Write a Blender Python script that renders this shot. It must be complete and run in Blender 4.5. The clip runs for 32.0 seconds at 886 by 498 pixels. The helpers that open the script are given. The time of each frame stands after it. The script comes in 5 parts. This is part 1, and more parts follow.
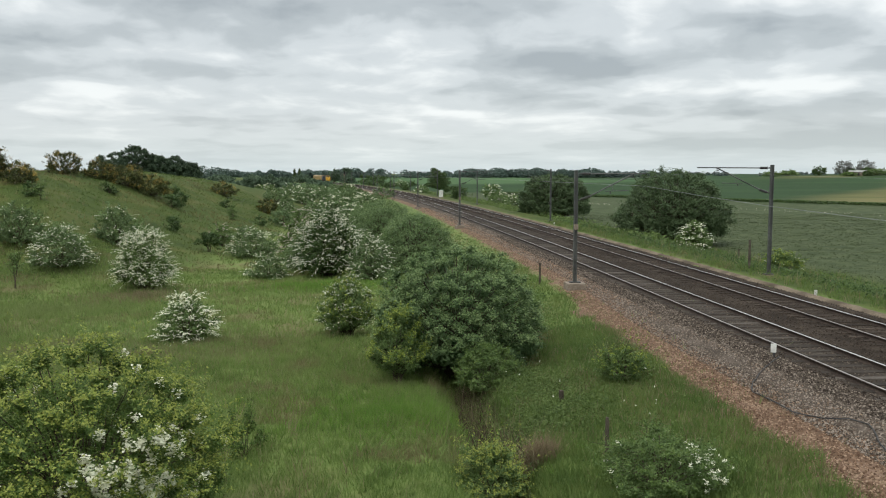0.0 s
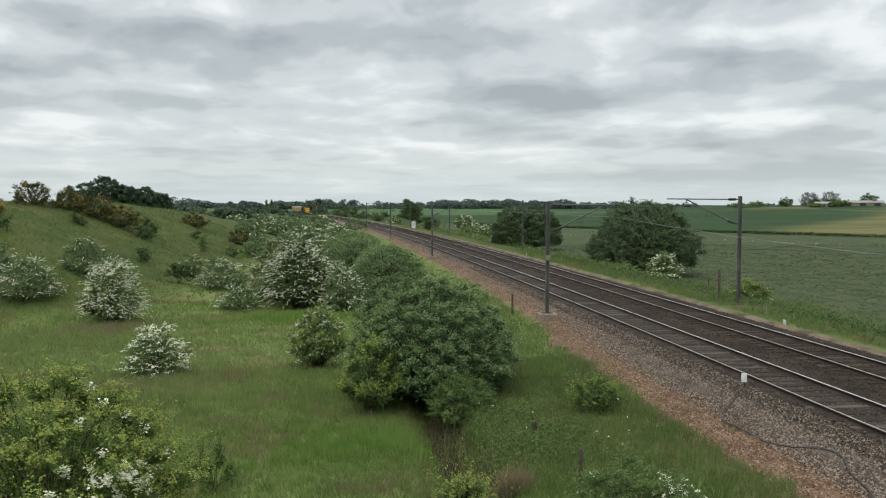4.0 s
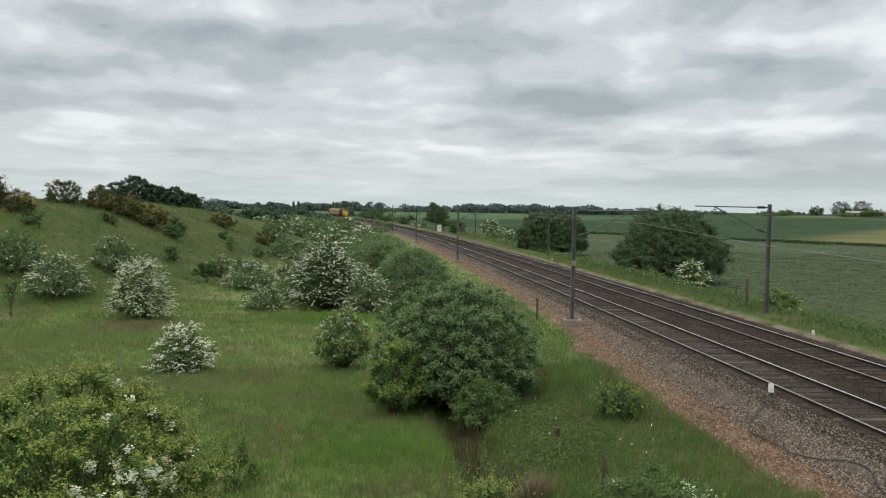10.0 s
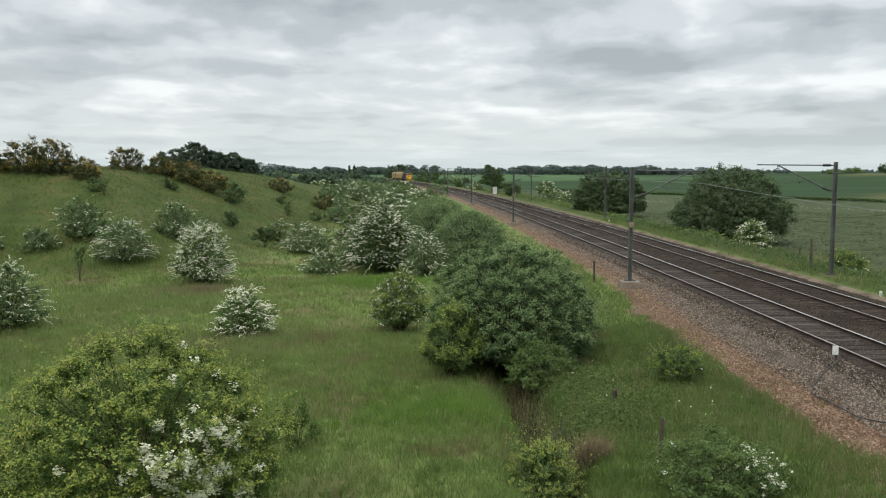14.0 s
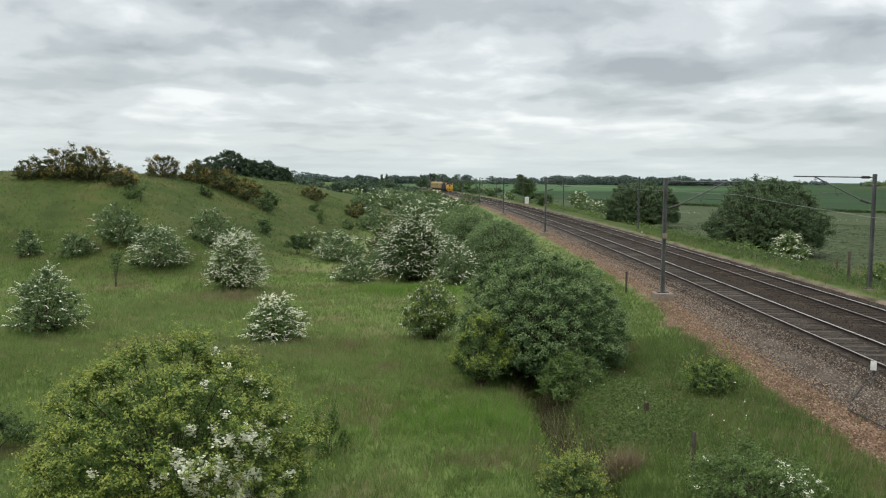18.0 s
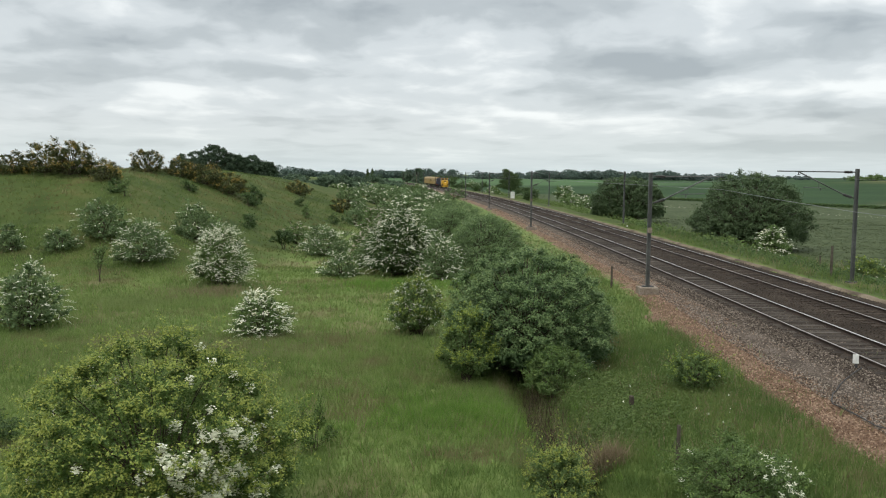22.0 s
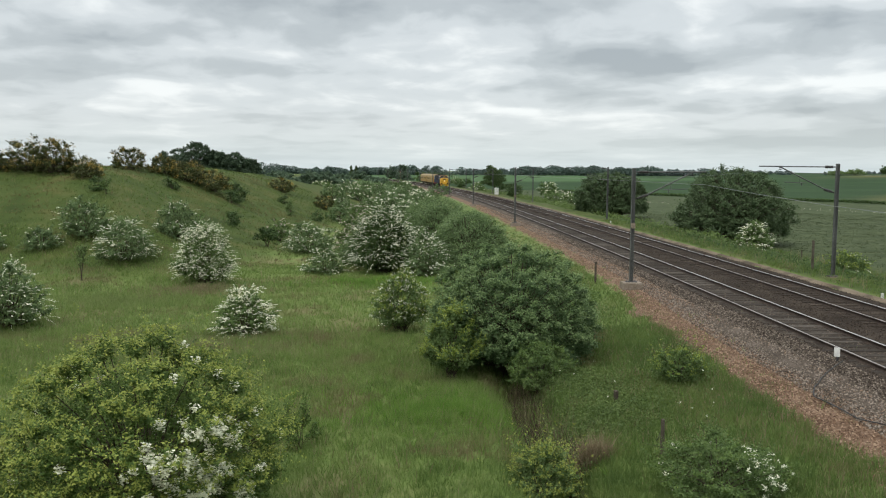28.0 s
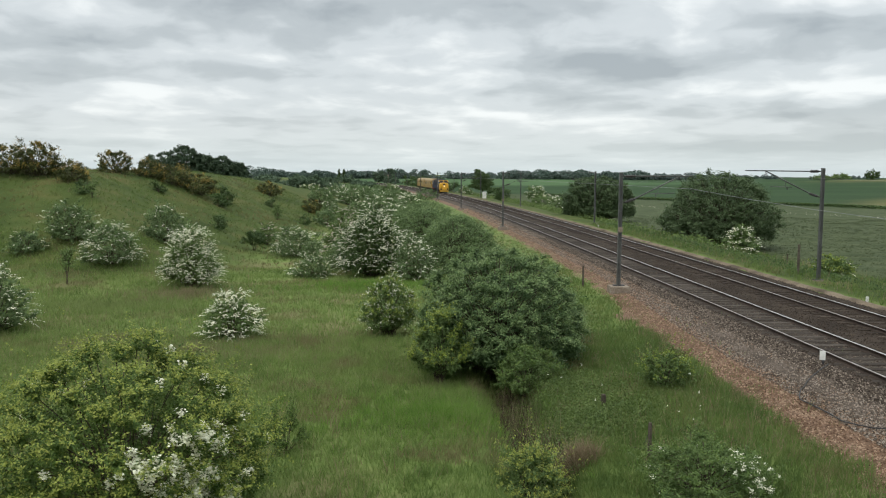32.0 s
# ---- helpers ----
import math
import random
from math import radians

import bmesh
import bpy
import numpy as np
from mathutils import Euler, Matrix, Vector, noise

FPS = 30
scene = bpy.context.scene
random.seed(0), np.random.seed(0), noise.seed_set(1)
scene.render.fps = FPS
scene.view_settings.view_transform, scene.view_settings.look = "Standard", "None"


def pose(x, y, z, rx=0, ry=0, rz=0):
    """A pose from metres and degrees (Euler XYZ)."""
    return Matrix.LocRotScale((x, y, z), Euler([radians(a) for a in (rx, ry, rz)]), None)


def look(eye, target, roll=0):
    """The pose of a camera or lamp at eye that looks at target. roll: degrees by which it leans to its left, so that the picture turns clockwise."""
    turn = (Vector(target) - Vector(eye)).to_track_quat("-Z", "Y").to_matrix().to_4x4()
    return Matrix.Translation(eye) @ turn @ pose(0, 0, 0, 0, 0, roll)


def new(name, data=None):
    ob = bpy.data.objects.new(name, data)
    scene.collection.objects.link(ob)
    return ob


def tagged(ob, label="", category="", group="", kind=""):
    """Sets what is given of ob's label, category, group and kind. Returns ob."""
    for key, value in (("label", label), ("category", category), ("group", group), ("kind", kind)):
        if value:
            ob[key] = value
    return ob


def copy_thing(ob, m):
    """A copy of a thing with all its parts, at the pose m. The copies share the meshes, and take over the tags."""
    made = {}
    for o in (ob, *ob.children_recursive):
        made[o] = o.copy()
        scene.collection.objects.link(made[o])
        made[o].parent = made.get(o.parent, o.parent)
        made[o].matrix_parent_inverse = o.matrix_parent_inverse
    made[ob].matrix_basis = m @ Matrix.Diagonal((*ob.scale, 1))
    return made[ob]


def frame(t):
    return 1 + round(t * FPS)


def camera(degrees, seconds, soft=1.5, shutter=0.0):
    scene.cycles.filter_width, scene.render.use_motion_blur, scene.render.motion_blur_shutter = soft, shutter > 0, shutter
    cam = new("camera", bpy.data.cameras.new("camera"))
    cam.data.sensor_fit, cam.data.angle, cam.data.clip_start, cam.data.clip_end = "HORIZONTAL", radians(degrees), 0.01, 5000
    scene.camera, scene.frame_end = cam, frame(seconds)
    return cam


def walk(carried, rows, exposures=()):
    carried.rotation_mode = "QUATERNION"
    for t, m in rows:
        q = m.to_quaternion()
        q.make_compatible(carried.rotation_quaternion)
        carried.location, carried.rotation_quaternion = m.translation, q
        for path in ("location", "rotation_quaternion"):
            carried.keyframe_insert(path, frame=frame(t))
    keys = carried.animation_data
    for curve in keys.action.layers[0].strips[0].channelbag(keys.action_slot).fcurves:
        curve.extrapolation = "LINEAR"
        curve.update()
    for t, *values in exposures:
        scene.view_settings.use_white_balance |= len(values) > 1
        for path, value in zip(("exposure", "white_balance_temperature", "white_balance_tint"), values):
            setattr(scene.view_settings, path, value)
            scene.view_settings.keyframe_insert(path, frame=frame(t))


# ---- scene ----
FOV = 55.0
EYE = (0.0, 0.0, 5.03)

# seconds, yaw, pitch, roll of the hand-held camera, which stands on one spot
TURNS = [
    (0, -0.00, -5.12, -0.00), (0.5, 0.10, -4.84, -0.02), (1, -0.05, -4.53, 0.13), (1.5, -0.13, -4.22, 0.16), (2, -0.56, -4.00, 0.14),
    (2.5, -1.29, -3.71, 0.20), (3, -1.66, -3.55, 0.22), (3.5, -1.89, -3.37, 0.09), (5.5, -1.18, -1.96, -0.73), (6, -0.95, -1.90, -0.85),
    (6.5, -0.57, -1.89, -0.90), (7, -0.40, -2.08, -0.92), (7.5, -0.48, -2.17, -0.80), (8, -0.41, -2.07, -0.84), (8.5, -0.74, -2.06, -0.81),
    (9, -0.42, -1.99, -0.93), (9.5, -0.23, -1.99, -1.03), (10, -0.09, -2.80, -0.86), (10.5, 0.76, -4.44, -1.22), (11, -0.56, -4.65, -1.04),
    (11.5, -1.46, -4.19, -0.58), (12, 0.89, -4.12, -1.05), (12.5, 0.65, -3.52, -1.12), (13, 0.77, -3.95, -0.85), (13.5, 2.35, -4.93, -0.53),
    (14, 3.61, -5.34, -0.11), (14.5, 5.23, -5.05, 0.15), (16.5, 5.71, -4.69, -0.19), (17, 5.80, -4.72, -0.37), (17.5, 5.75, -4.74, -0.44),
    (18, 5.76, -4.73, -0.50), (18.5, 5.85, -4.75, -0.46), (19, 5.64, -4.79, -0.41), (19.5, 5.36, -4.83, -0.51), (20, 5.30, -4.82, -0.59),
    (20.5, 5.27, -4.84, -0.54), (21, 5.16, -4.92, -0.47), (21.5, 5.06, -5.03, -0.49), (22, 4.81, -5.08, -0.52), (22.5, 4.56, -5.06, -0.66),
    (23, 4.52, -5.03, -0.82), (23.5, 4.58, -4.98, -0.77), (24, 4.51, -4.93, -0.74), (24.5, 4.39, -4.95, -0.67), (25, 4.22, -5.03, -0.66),
    (25.5, 4.25, -5.10, -0.65), (27.5, 4.04, -5.20, -0.42), (28, 3.73, -5.31, -0.29), (28.5, 3.72, -5.25, -0.29), (29, 3.60, -5.21, -0.22),
    (29.5, 3.37, -5.26, -0.24), (30, 3.26, -5.26, -0.25), (30.5, 3.26, -5.26, -0.27), (31, 3.17, -5.20, -0.26), (31.5, 3.01, -5.11, -0.31),
    (32, 2.92, -5.05, -0.38),
]
cam = camera(FOV, 32.0, soft=1.1)
walk(cam, [(t, pose(*EYE, 90 + p, r, w)) for t, w, p, r in TURNS],
     [(0, -0.01), (1, -0.12), (2, -0.21), (3, -0.07), (3.5, -0.07), (5.5, -0.18), (7, -0.18), (9.5, -0.19), (11, 0.03), (12, 0.0), (13, 0.0), (14, 0.01), (32, 0.01)])

# ---------------------------------------------------------------- light
SUN_UP, SUN_ROUND = radians(52), radians(215)
world = bpy.data.worlds.new("overcast")
scene.world = world
world.use_nodes = True
nt = world.node_tree
nt.nodes.clear()


def node(tree, kind, **values):
    n = tree.nodes.new(kind)
    for key, value in values.items():
        if key in n.inputs:
            n.inputs[key].default_value = value
    return n


def math_node(tree, op, a, b=None, clamp=False):
    n = tree.nodes.new("ShaderNodeMath")
    n.operation, n.use_clamp = op, clamp
    for i, v in enumerate((a, b)):
        if v is None:
            continue
        if isinstance(v, (int, float)):
            n.inputs[i].default_value = v
        else:
            tree.links.new(v, n.inputs[i])
    return n.outputs[0]


def ramp(tree, fac, stops, ease="LINEAR"):
    n = tree.nodes.new("ShaderNodeValToRGB")
    n.color_ramp.interpolation = ease
    el = n.color_ramp.elements
    while len(el) < len(stops):
        el.new(0.5)
    for e, (p, c) in zip(el, stops):
        e.position, e.color = p, (*c, 1)
    if fac is not None:
        tree.links.new(fac, n.inputs[0])
    return n.outputs[0]


def mix_color(tree, fac, a, b, how="MIX"):
    n = tree.nodes.new("ShaderNodeMix")
    n.data_type, n.blend_type = "RGBA", how
    for i, v in ((0, fac), (6, a), (7, b)):
        if hasattr(v, "is_linked"):
            tree.links.new(v, n.inputs[i])
        elif isinstance(v, tuple):
            n.inputs[i].default_value = (*v, 1)
        else:
            n.inputs[i].default_value = v
    return n.outputs[2]


# a stratocumulus layer: soft rolls bedded level, larger overhead and thinner towards the horizon
co = nt.nodes.new("ShaderNodeTexCoord")
sep = nt.nodes.new("ShaderNodeSeparateXYZ")
nt.links.new(co.outputs["Generated"], sep.inputs[0])
up = math_node(nt, "MAXIMUM", sep.outputs[2], 0.0)
bearing = math_node(nt, "MULTIPLY", math_node(nt, "ARCTAN2", sep.outputs[0], sep.outputs[1]), 57.3)
height = math_node(nt, "MULTIPLY", math_node(nt, "ARCSINE", up), 57.3)
bed = nt.nodes.new("ShaderNodeCombineXYZ")
nt.links.new(math_node(nt, "MULTIPLY", bearing, 0.16), bed.inputs[0])
nt.links.new(math_node(nt, "MULTIPLY", math_node(nt, "LOGARITHM", math_node(nt, "ADD", height, 2.5), math.e), 4.4), bed.inputs[1])
bed.inputs[2].default_value = 5.3
big = node(nt, "ShaderNodeTexNoise", Scale=0.7, Detail=2.0, Roughness=0.45, Distortion=0.2)
small = node(nt, "ShaderNodeTexNoise", Scale=1.6, Detail=5.0, Roughness=0.5, Distortion=0.3)
wisp = node(nt, "ShaderNodeTexNoise", Scale=0.9, Detail=3.0, Roughness=0.45)
for n in (big, small, wisp):
    nt.links.new(bed.outputs[0], n.inputs["Vector"])
shift = nt.nodes.new("ShaderNodeSeparateXYZ")
nt.links.new(wisp.outputs["Color"], shift.inputs[0])
warp_b = math_node(nt, "ADD", bearing, math_node(nt, "MULTIPLY", math_node(nt, "SUBTRACT", shift.outputs[0], 0.5), 7.5))
warp_h = math_node(nt, "ADD", height, math_node(nt, "MULTIPLY", math_node(nt, "MULTIPLY", math_node(nt, "SUBTRACT", shift.outputs[1], 0.5), 0.24), math_node(nt, "ADD", height, 2.0)))
# the cloud bases ahead (bearing, height, half width, half depth in degrees, density) and the gaps between them
BASES = [(-14.0, 10.4, 9.0, 1.5, 1.25), (-26.5, 8.0, 5.0, 1.1, 0.7), (3.4, 10.8, 5.5, 1.6, 0.6), (9.0, 6.9, 6.0, 0.95, 1.35), (3.8, 5.4, 5.0, 0.6, 0.7),
         (20.4, 8.6, 6.0, 1.1, 1.1), (21.0, 13.6, 5.5, 1.1, 0.6), (-2.0, 14.0, 9.0, 1.0, 0.5), (29.0, 6.4, 5.0, 0.7, 0.7), (-14.0, 6.1, 7.0, 0.55, 0.45),
         (19.5, 4.0, 9.0, 0.4, 0.5), (-16.0, 3.3, 9.0, 0.4, 0.55), (9.0, 1.9, 22.0, 0.55, 0.45), (-27.0, 5.9, 5.0, 0.5, 0.4), (-31.0, 13.0, 6.0, 1.4, 0.4), (25.0, 2.2, 9.0, 1.3, 0.9)]
GAPS = [(-11.8, 4.6, 4.5, 0.45, 0.5), (0.8, 3.7, 8.0, 0.45, 1.0), (23.0, 5.3, 7.0, 0.7, 0.6), (20.0, 10.9, 7.0, 0.9, 0.7), (-20.6, 12.6, 5.0, 1.1, 0.6),
        (6.3, 12.5, 3.0, 0.9, 0.5), (-25.0, 10.1, 4.5, 0.7, 0.6), (-25.0, 4.3, 6.0, 0.5, 0.15), (-16.5, 7.5, 5.0, 0.5, 0.45), (-4.2, 8.9, 3.5, 0.9, 0.5)]
mass = None
for rolls, sign in ((BASES, -0.19), (GAPS, 0.115)):
    for b0, h0, wide, deep, much in rolls:
        db = math_node(nt, "MULTIPLY", math_node(nt, "SUBTRACT", warp_b, b0), 1 / wide)
        dh = math_node(nt, "MULTIPLY", math_node(nt, "SUBTRACT", warp_h, h0), 1 / deep)
        far = math_node(nt, "ADD", math_node(nt, "MULTIPLY", db, db), math_node(nt, "MULTIPLY", dh, dh))
        lump = math_node(nt, "MULTIPLY", math_node(nt, "POWER", math.e, math_node(nt, "MULTIPLY", far, -1.0)), sign * much)
        mass = lump if mass is None else math_node(nt, "ADD", mass, lump)
mixed = math_node(nt, "ADD", mass, math_node(nt, "ADD", math_node(nt, "MULTIPLY", big.outputs[0], 0.36), math_node(nt, "ADD", math_node(nt, "MULTIPLY", small.outputs[0], 0.36), 0.2)))
cloud = ramp(nt, mixed, [(0.33, (0.35, 0.388, 0.408)), (0.44, (0.465, 0.506, 0.522)), (0.54, (0.615, 0.657, 0.672)), (0.67, (0.87, 0.9, 0.895))], "EASE")
# towards the horizon the layer closes and evens out
veil = ramp(nt, up, [(0.0, (0.57, 0.655, 0.675)), (0.03, (0.635, 0.71, 0.72)), (0.06, (0.72, 0.76, 0.765)), (0.10, (0.64, 0.67, 0.68)), (0.3, (0.55, 0.58, 0.59))])
near = ramp(nt, up, [(0.0, (0.85, 0.85, 0.85)), (0.03, (0.45, 0.45, 0.45)), (0.07, (0.1, 0.1, 0.1)), (0.3, (0.0, 0.0, 0.0))])
# an overcast sky is brightest overhead
zenith = ramp(nt, up, [(0.0, (1.0, 1.0, 1.0)), (0.27, (1.0, 1.0, 1.0)), (0.6, (1.75, 1.74, 1.7)), (1.0, (2.3, 2.28, 2.22))])
layer = mix_color(nt, 1.0, mix_color(nt, near, cloud, veil), zenith, "MULTIPLY")
sky = nt.nodes.new("ShaderNodeTexSky")
sky.sky_type, sky.sun_disc = "NISHITA", False
sky.sun_elevation, sky.sun_rotation = SUN_UP, SUN_ROUND
back_sky = node(nt, "ShaderNodeBackground", Strength=0.012)
nt.links.new(sky.outputs[0], back_sky.inputs[0])
back_cloud = node(nt, "ShaderNodeBackground", Strength=1.03)
nt.links.new(layer, back_cloud.inputs[0])
both = nt.nodes.new("ShaderNodeAddShader")
nt.links.new(back_sky.outputs[0], both.inputs[0])
nt.links.new(back_cloud.outputs[0], both.inputs[1])
out = nt.nodes.new("ShaderNodeOutputWorld")
nt.links.new(both.outputs[0], out.inputs[0])

sun = new("sun", bpy.data.lights.new("sun", "SUN"))
sun.data.energy, sun.data.angle, sun.data.color = 1.3, radians(35), (1.0, 0.96, 0.9)
sun.matrix_world = look((0, 0, 60), Vector((0, 0, 60)) - Vector((math.sin(SUN_ROUND) * math.cos(SUN_UP), math.cos(SUN_ROUND) * math.cos(SUN_UP), math.sin(SUN_UP))))


# ---------------------------------------------------------------- materials
def material(name, low, mid, high, fine, coarse, rough=0.85, metal=0.0, bump=0.0, island=0.0, through_light=0.0, piece=0.0, patch=None, spread=None):
    """A surface whose colour runs from low to high with grain and blotches; fine and coarse are the sizes in metres."""
    m = bpy.data.materials.new(name)
    m.use_nodes = True
    t = m.node_tree
    bsdf = t.nodes["Principled BSDF"]
    tc = t.nodes.new("ShaderNodeTexCoord")
    geo = t.nodes.new("ShaderNodeNewGeometry")
    where = geo.outputs["Position"] if piece == 0 else tc.outputs["Object"]
    n1 = node(t, "ShaderNodeTexNoise", Scale=1 / fine, Detail=4.0, Roughness=0.6)
    n2 = node(t, "ShaderNodeTexNoise", Scale=1 / coarse, Detail=4.0, Roughness=0.6)
    for n in (n1, n2):
        t.links.new(where, n.inputs["Vector"])
    f = math_node(t, "ADD", math_node(t, "MULTIPLY", n1.outputs[0], 0.5), math_node(t, "MULTIPLY", n2.outputs[0], 0.5))
    if island:
        f = math_node(t, "ADD", math_node(t, "MULTIPLY", f, 1 - island), math_node(t, "MULTIPLY", geo.outputs["Random Per Island"], island))
    if piece:
        oi = t.nodes.new("ShaderNodeObjectInfo")
        f = math_node(t, "ADD", math_node(t, "MULTIPLY", f, 1 - piece), math_node(t, "MULTIPLY", oi.outputs["Random"], piece))
    spread = spread or (0.14 if not (island or piece) else 0.25)
    col = ramp(t, f, [(0.5 - spread, low), (0.5, mid), (0.5 + spread, high)])
    if patch:
        size, colour, share = patch
        n3 = node(t, "ShaderNodeTexNoise", Scale=1 / size, Detail=3.0, Roughness=0.5)
        t.links.new(where, n3.inputs["Vector"])
        col = mix_color(t, ramp(t, n3.outputs[0], [(0.62 - share * 0.3, (0, 0, 0)), (0.74 - share * 0.3, (0.85, 0.85, 0.85))]), col, colour)
    t.links.new(col, bsdf.inputs["Base Color"])
    bsdf.inputs["Roughness"].default_value = rough
    bsdf.inputs["Metallic"].default_value = metal
    bsdf.inputs["Specular IOR Level"].default_value = 0.08 if rough > 0.8 else (0.25 if rough > 0.55 else 0.5)
    if bump:
        b = node(t, "ShaderNodeBump", Strength=0.7, Distance=bump)
        t.links.new(n1.outputs[0], b.inputs["Height"])
        t.links.new(b.outputs[0], bsdf.inputs["Normal"])
    if through_light:
        tr = t.nodes.new("ShaderNodeBsdfTranslucent")
        t.links.new(col, tr.inputs[0])
        mx = node(t, "ShaderNodeMixShader", Fac=through_light)
        t.links.new(bsdf.outputs[0], mx.inputs[1])
        t.links.new(tr.outputs[0], mx.inputs[2])
        t.links.new(mx.outputs[0], t.nodes["Material Output"].inputs[0])
    return m


def leaf_material(name, low, mid, high):
    return material(name, low, mid, high, 0.22, 0.9, rough=0.6, island=0.3, through_light=0.3)


GRASS = material("meadow_grass", (0.085, 0.124, 0.035), (0.12, 0.168, 0.047), (0.165, 0.195, 0.068), 0.25, 3.5, bump=0.05, patch=(4.0, (0.16, 0.145, 0.07), 0.25))
BLADE = material("grass_blade", (0.108, 0.168, 0.046), (0.168, 0.240, 0.067), (0.235, 0.30, 0.104), 0.5, 3.0, rough=0.6, island=0.16, spread=0.13, through_light=0.45, patch=(2.6, (0.2, 0.175, 0.09), 0.28))
BANKBLADE = material("bank_grass_blade", (0.085, 0.128, 0.041), (0.128, 0.18, 0.056), (0.178, 0.215, 0.074), 1.3, 7.0, rough=0.6, island=0.14, spread=0.14, through_light=0.45, patch=(6.0, (0.17, 0.145, 0.072), 0.45))
VERGEBLADE = material("verge_grass_blade", (0.08, 0.132, 0.038), (0.13, 0.194, 0.054), (0.185, 0.232, 0.075), 0.7, 4.0, rough=0.6, island=0.14, spread=0.14, through_light=0.45, patch=(2.5, (0.16, 0.145, 0.068), 0.18))
LUSH = material("lush_grass_blade", (0.10, 0.19, 0.034), (0.155, 0.27, 0.05), (0.22, 0.33, 0.08), 0.5, 2.0, rough=0.6, island=0.25, through_light=0.45)
TUSSOCK = material("tussock_blade", (0.066, 0.12, 0.03), (0.105, 0.172, 0.042), (0.15, 0.22, 0.06), 0.4, 2.0, rough=0.6, island=0.2, spread=0.16, through_light=0.45)
PALEBLADE = material("pale_meadow_blade", (0.14, 0.19, 0.065), (0.2, 0.255, 0.09), (0.27, 0.305, 0.13), 0.5, 2.5, rough=0.6, island=0.2, through_light=0.45)
STRAW = material("dry_grass", (0.17, 0.15, 0.085), (0.25, 0.215, 0.125), (0.34, 0.295, 0.19), 0.4, 2.0, island=0.4, through_light=0.3)
BALLAST = material("ballast_bed", (0.017, 0.0125, 0.0092), (0.034, 0.0255, 0.019), (0.075, 0.058, 0.045), 0.05, 1.6, bump=0.04)
STONE = material("ballast_stone", (0.044, 0.035, 0.027), (0.1, 0.08, 0.064), (0.25, 0.21, 0.175), 0.2, 1.5, island=0.65)
DARKSTONE = material("oily_ballast_stone", (0.017, 0.0125, 0.0095), (0.036, 0.027, 0.0205), (0.08, 0.062, 0.048), 0.2, 2.5, island=0.6)
CRIBSTONE = material("grey_crib_stone", (0.032, 0.0245, 0.0185), (0.066, 0.0515, 0.04), (0.14, 0.114, 0.092), 0.2, 2.5, island=0.6)
CESS = material("red_gravel_bed", (0.078, 0.048, 0.031), (0.148, 0.094, 0.063), (0.22, 0.153, 0.11), 0.07, 1.2, bump=0.04)
REDSTONE = material("red_gravel_stone", (0.075, 0.044, 0.028), (0.172, 0.107, 0.07), (0.31, 0.22, 0.155), 0.2, 1.6, island=0.6)
SLEEPER = material("concrete_sleeper", (0.024, 0.02, 0.0165), (0.056, 0.047, 0.04), (0.12, 0.105, 0.092), 0.12, 1.1, bump=0.01, piece=0.35)
OLDSLEEPER = material("oily_sleeper", (0.017, 0.013, 0.0105), (0.04, 0.031, 0.025), (0.1, 0.08, 0.065), 0.12, 1.1, bump=0.01, piece=0.35)
SHOULDER = material("ballast_shoulder", (0.035, 0.027, 0.021), (0.075, 0.059, 0.047), (0.15, 0.122, 0.1), 0.06, 1.4, bump=0.04)
CRIB = material("crib_ballast", (0.02, 0.0155, 0.012), (0.042, 0.034, 0.027), (0.09, 0.075, 0.062), 0.06, 1.4, bump=0.04)
TAN = material("tan_gravel", (0.09, 0.068, 0.048), (0.15, 0.118, 0.085), (0.22, 0.18, 0.135), 0.08, 1.5, bump=0.02, patch=(1.8, (0.07, 0.055, 0.042), 0.4))
RUST = material("rail_rust", (0.022, 0.0145, 0.011), (0.042, 0.029, 0.022), (0.075, 0.054, 0.042), 0.05, 0.8, rough=0.75)
RAILTOP = material("rail_head", (0.6, 0.59, 0.58), (0.74, 0.73, 0.72), (0.84, 0.83, 0.82), 0.1, 2.0, rough=0.35, metal=1.0)
DULLTOP = material("dull_rail_head", (0.26, 0.235, 0.215), (0.38, 0.35, 0.33), (0.52, 0.49, 0.465), 0.1, 2.0, rough=0.45, metal=0.9)
STEEL = material("galvanised_steel", (0.044, 0.046, 0.044), (0.074, 0.077, 0.073), (0.13, 0.134, 0.128), 0.1, 1.2, rough=0.5, metal=0.2)
DARKSTEEL = material("dark_steel", (0.02, 0.02, 0.021), (0.035, 0.035, 0.036), (0.06, 0.06, 0.06), 0.1, 0.8, rough=0.6)
WIRE = material("grey_wire", (0.16, 0.17, 0.165), (0.22, 0.235, 0.23), (0.3, 0.31, 0.3), 0.2, 3.0, rough=0.5, metal=0.4)
PORCELAIN = material("dark_insulator", (0.02, 0.018, 0.017), (0.03, 0.026, 0.024), (0.05, 0.045, 0.04), 0.05, 0.3, rough=0.25)
CONCRETE = material("weathered_concrete", (0.14, 0.112, 0.085), (0.22, 0.18, 0.142), (0.33, 0.285, 0.235), 0.06, 0.6, bump=0.01)
WHITEPAINT = material("white_paint", (0.42, 0.42, 0.4), (0.58, 0.58, 0.55), (0.7, 0.7, 0.67), 0.1, 0.7, rough=0.5)
OLDWOOD = material("grey_weathered_wood", (0.05, 0.041, 0.031), (0.09, 0.076, 0.06), (0.145, 0.125, 0.1), 0.03, 0.3, bump=0.01)
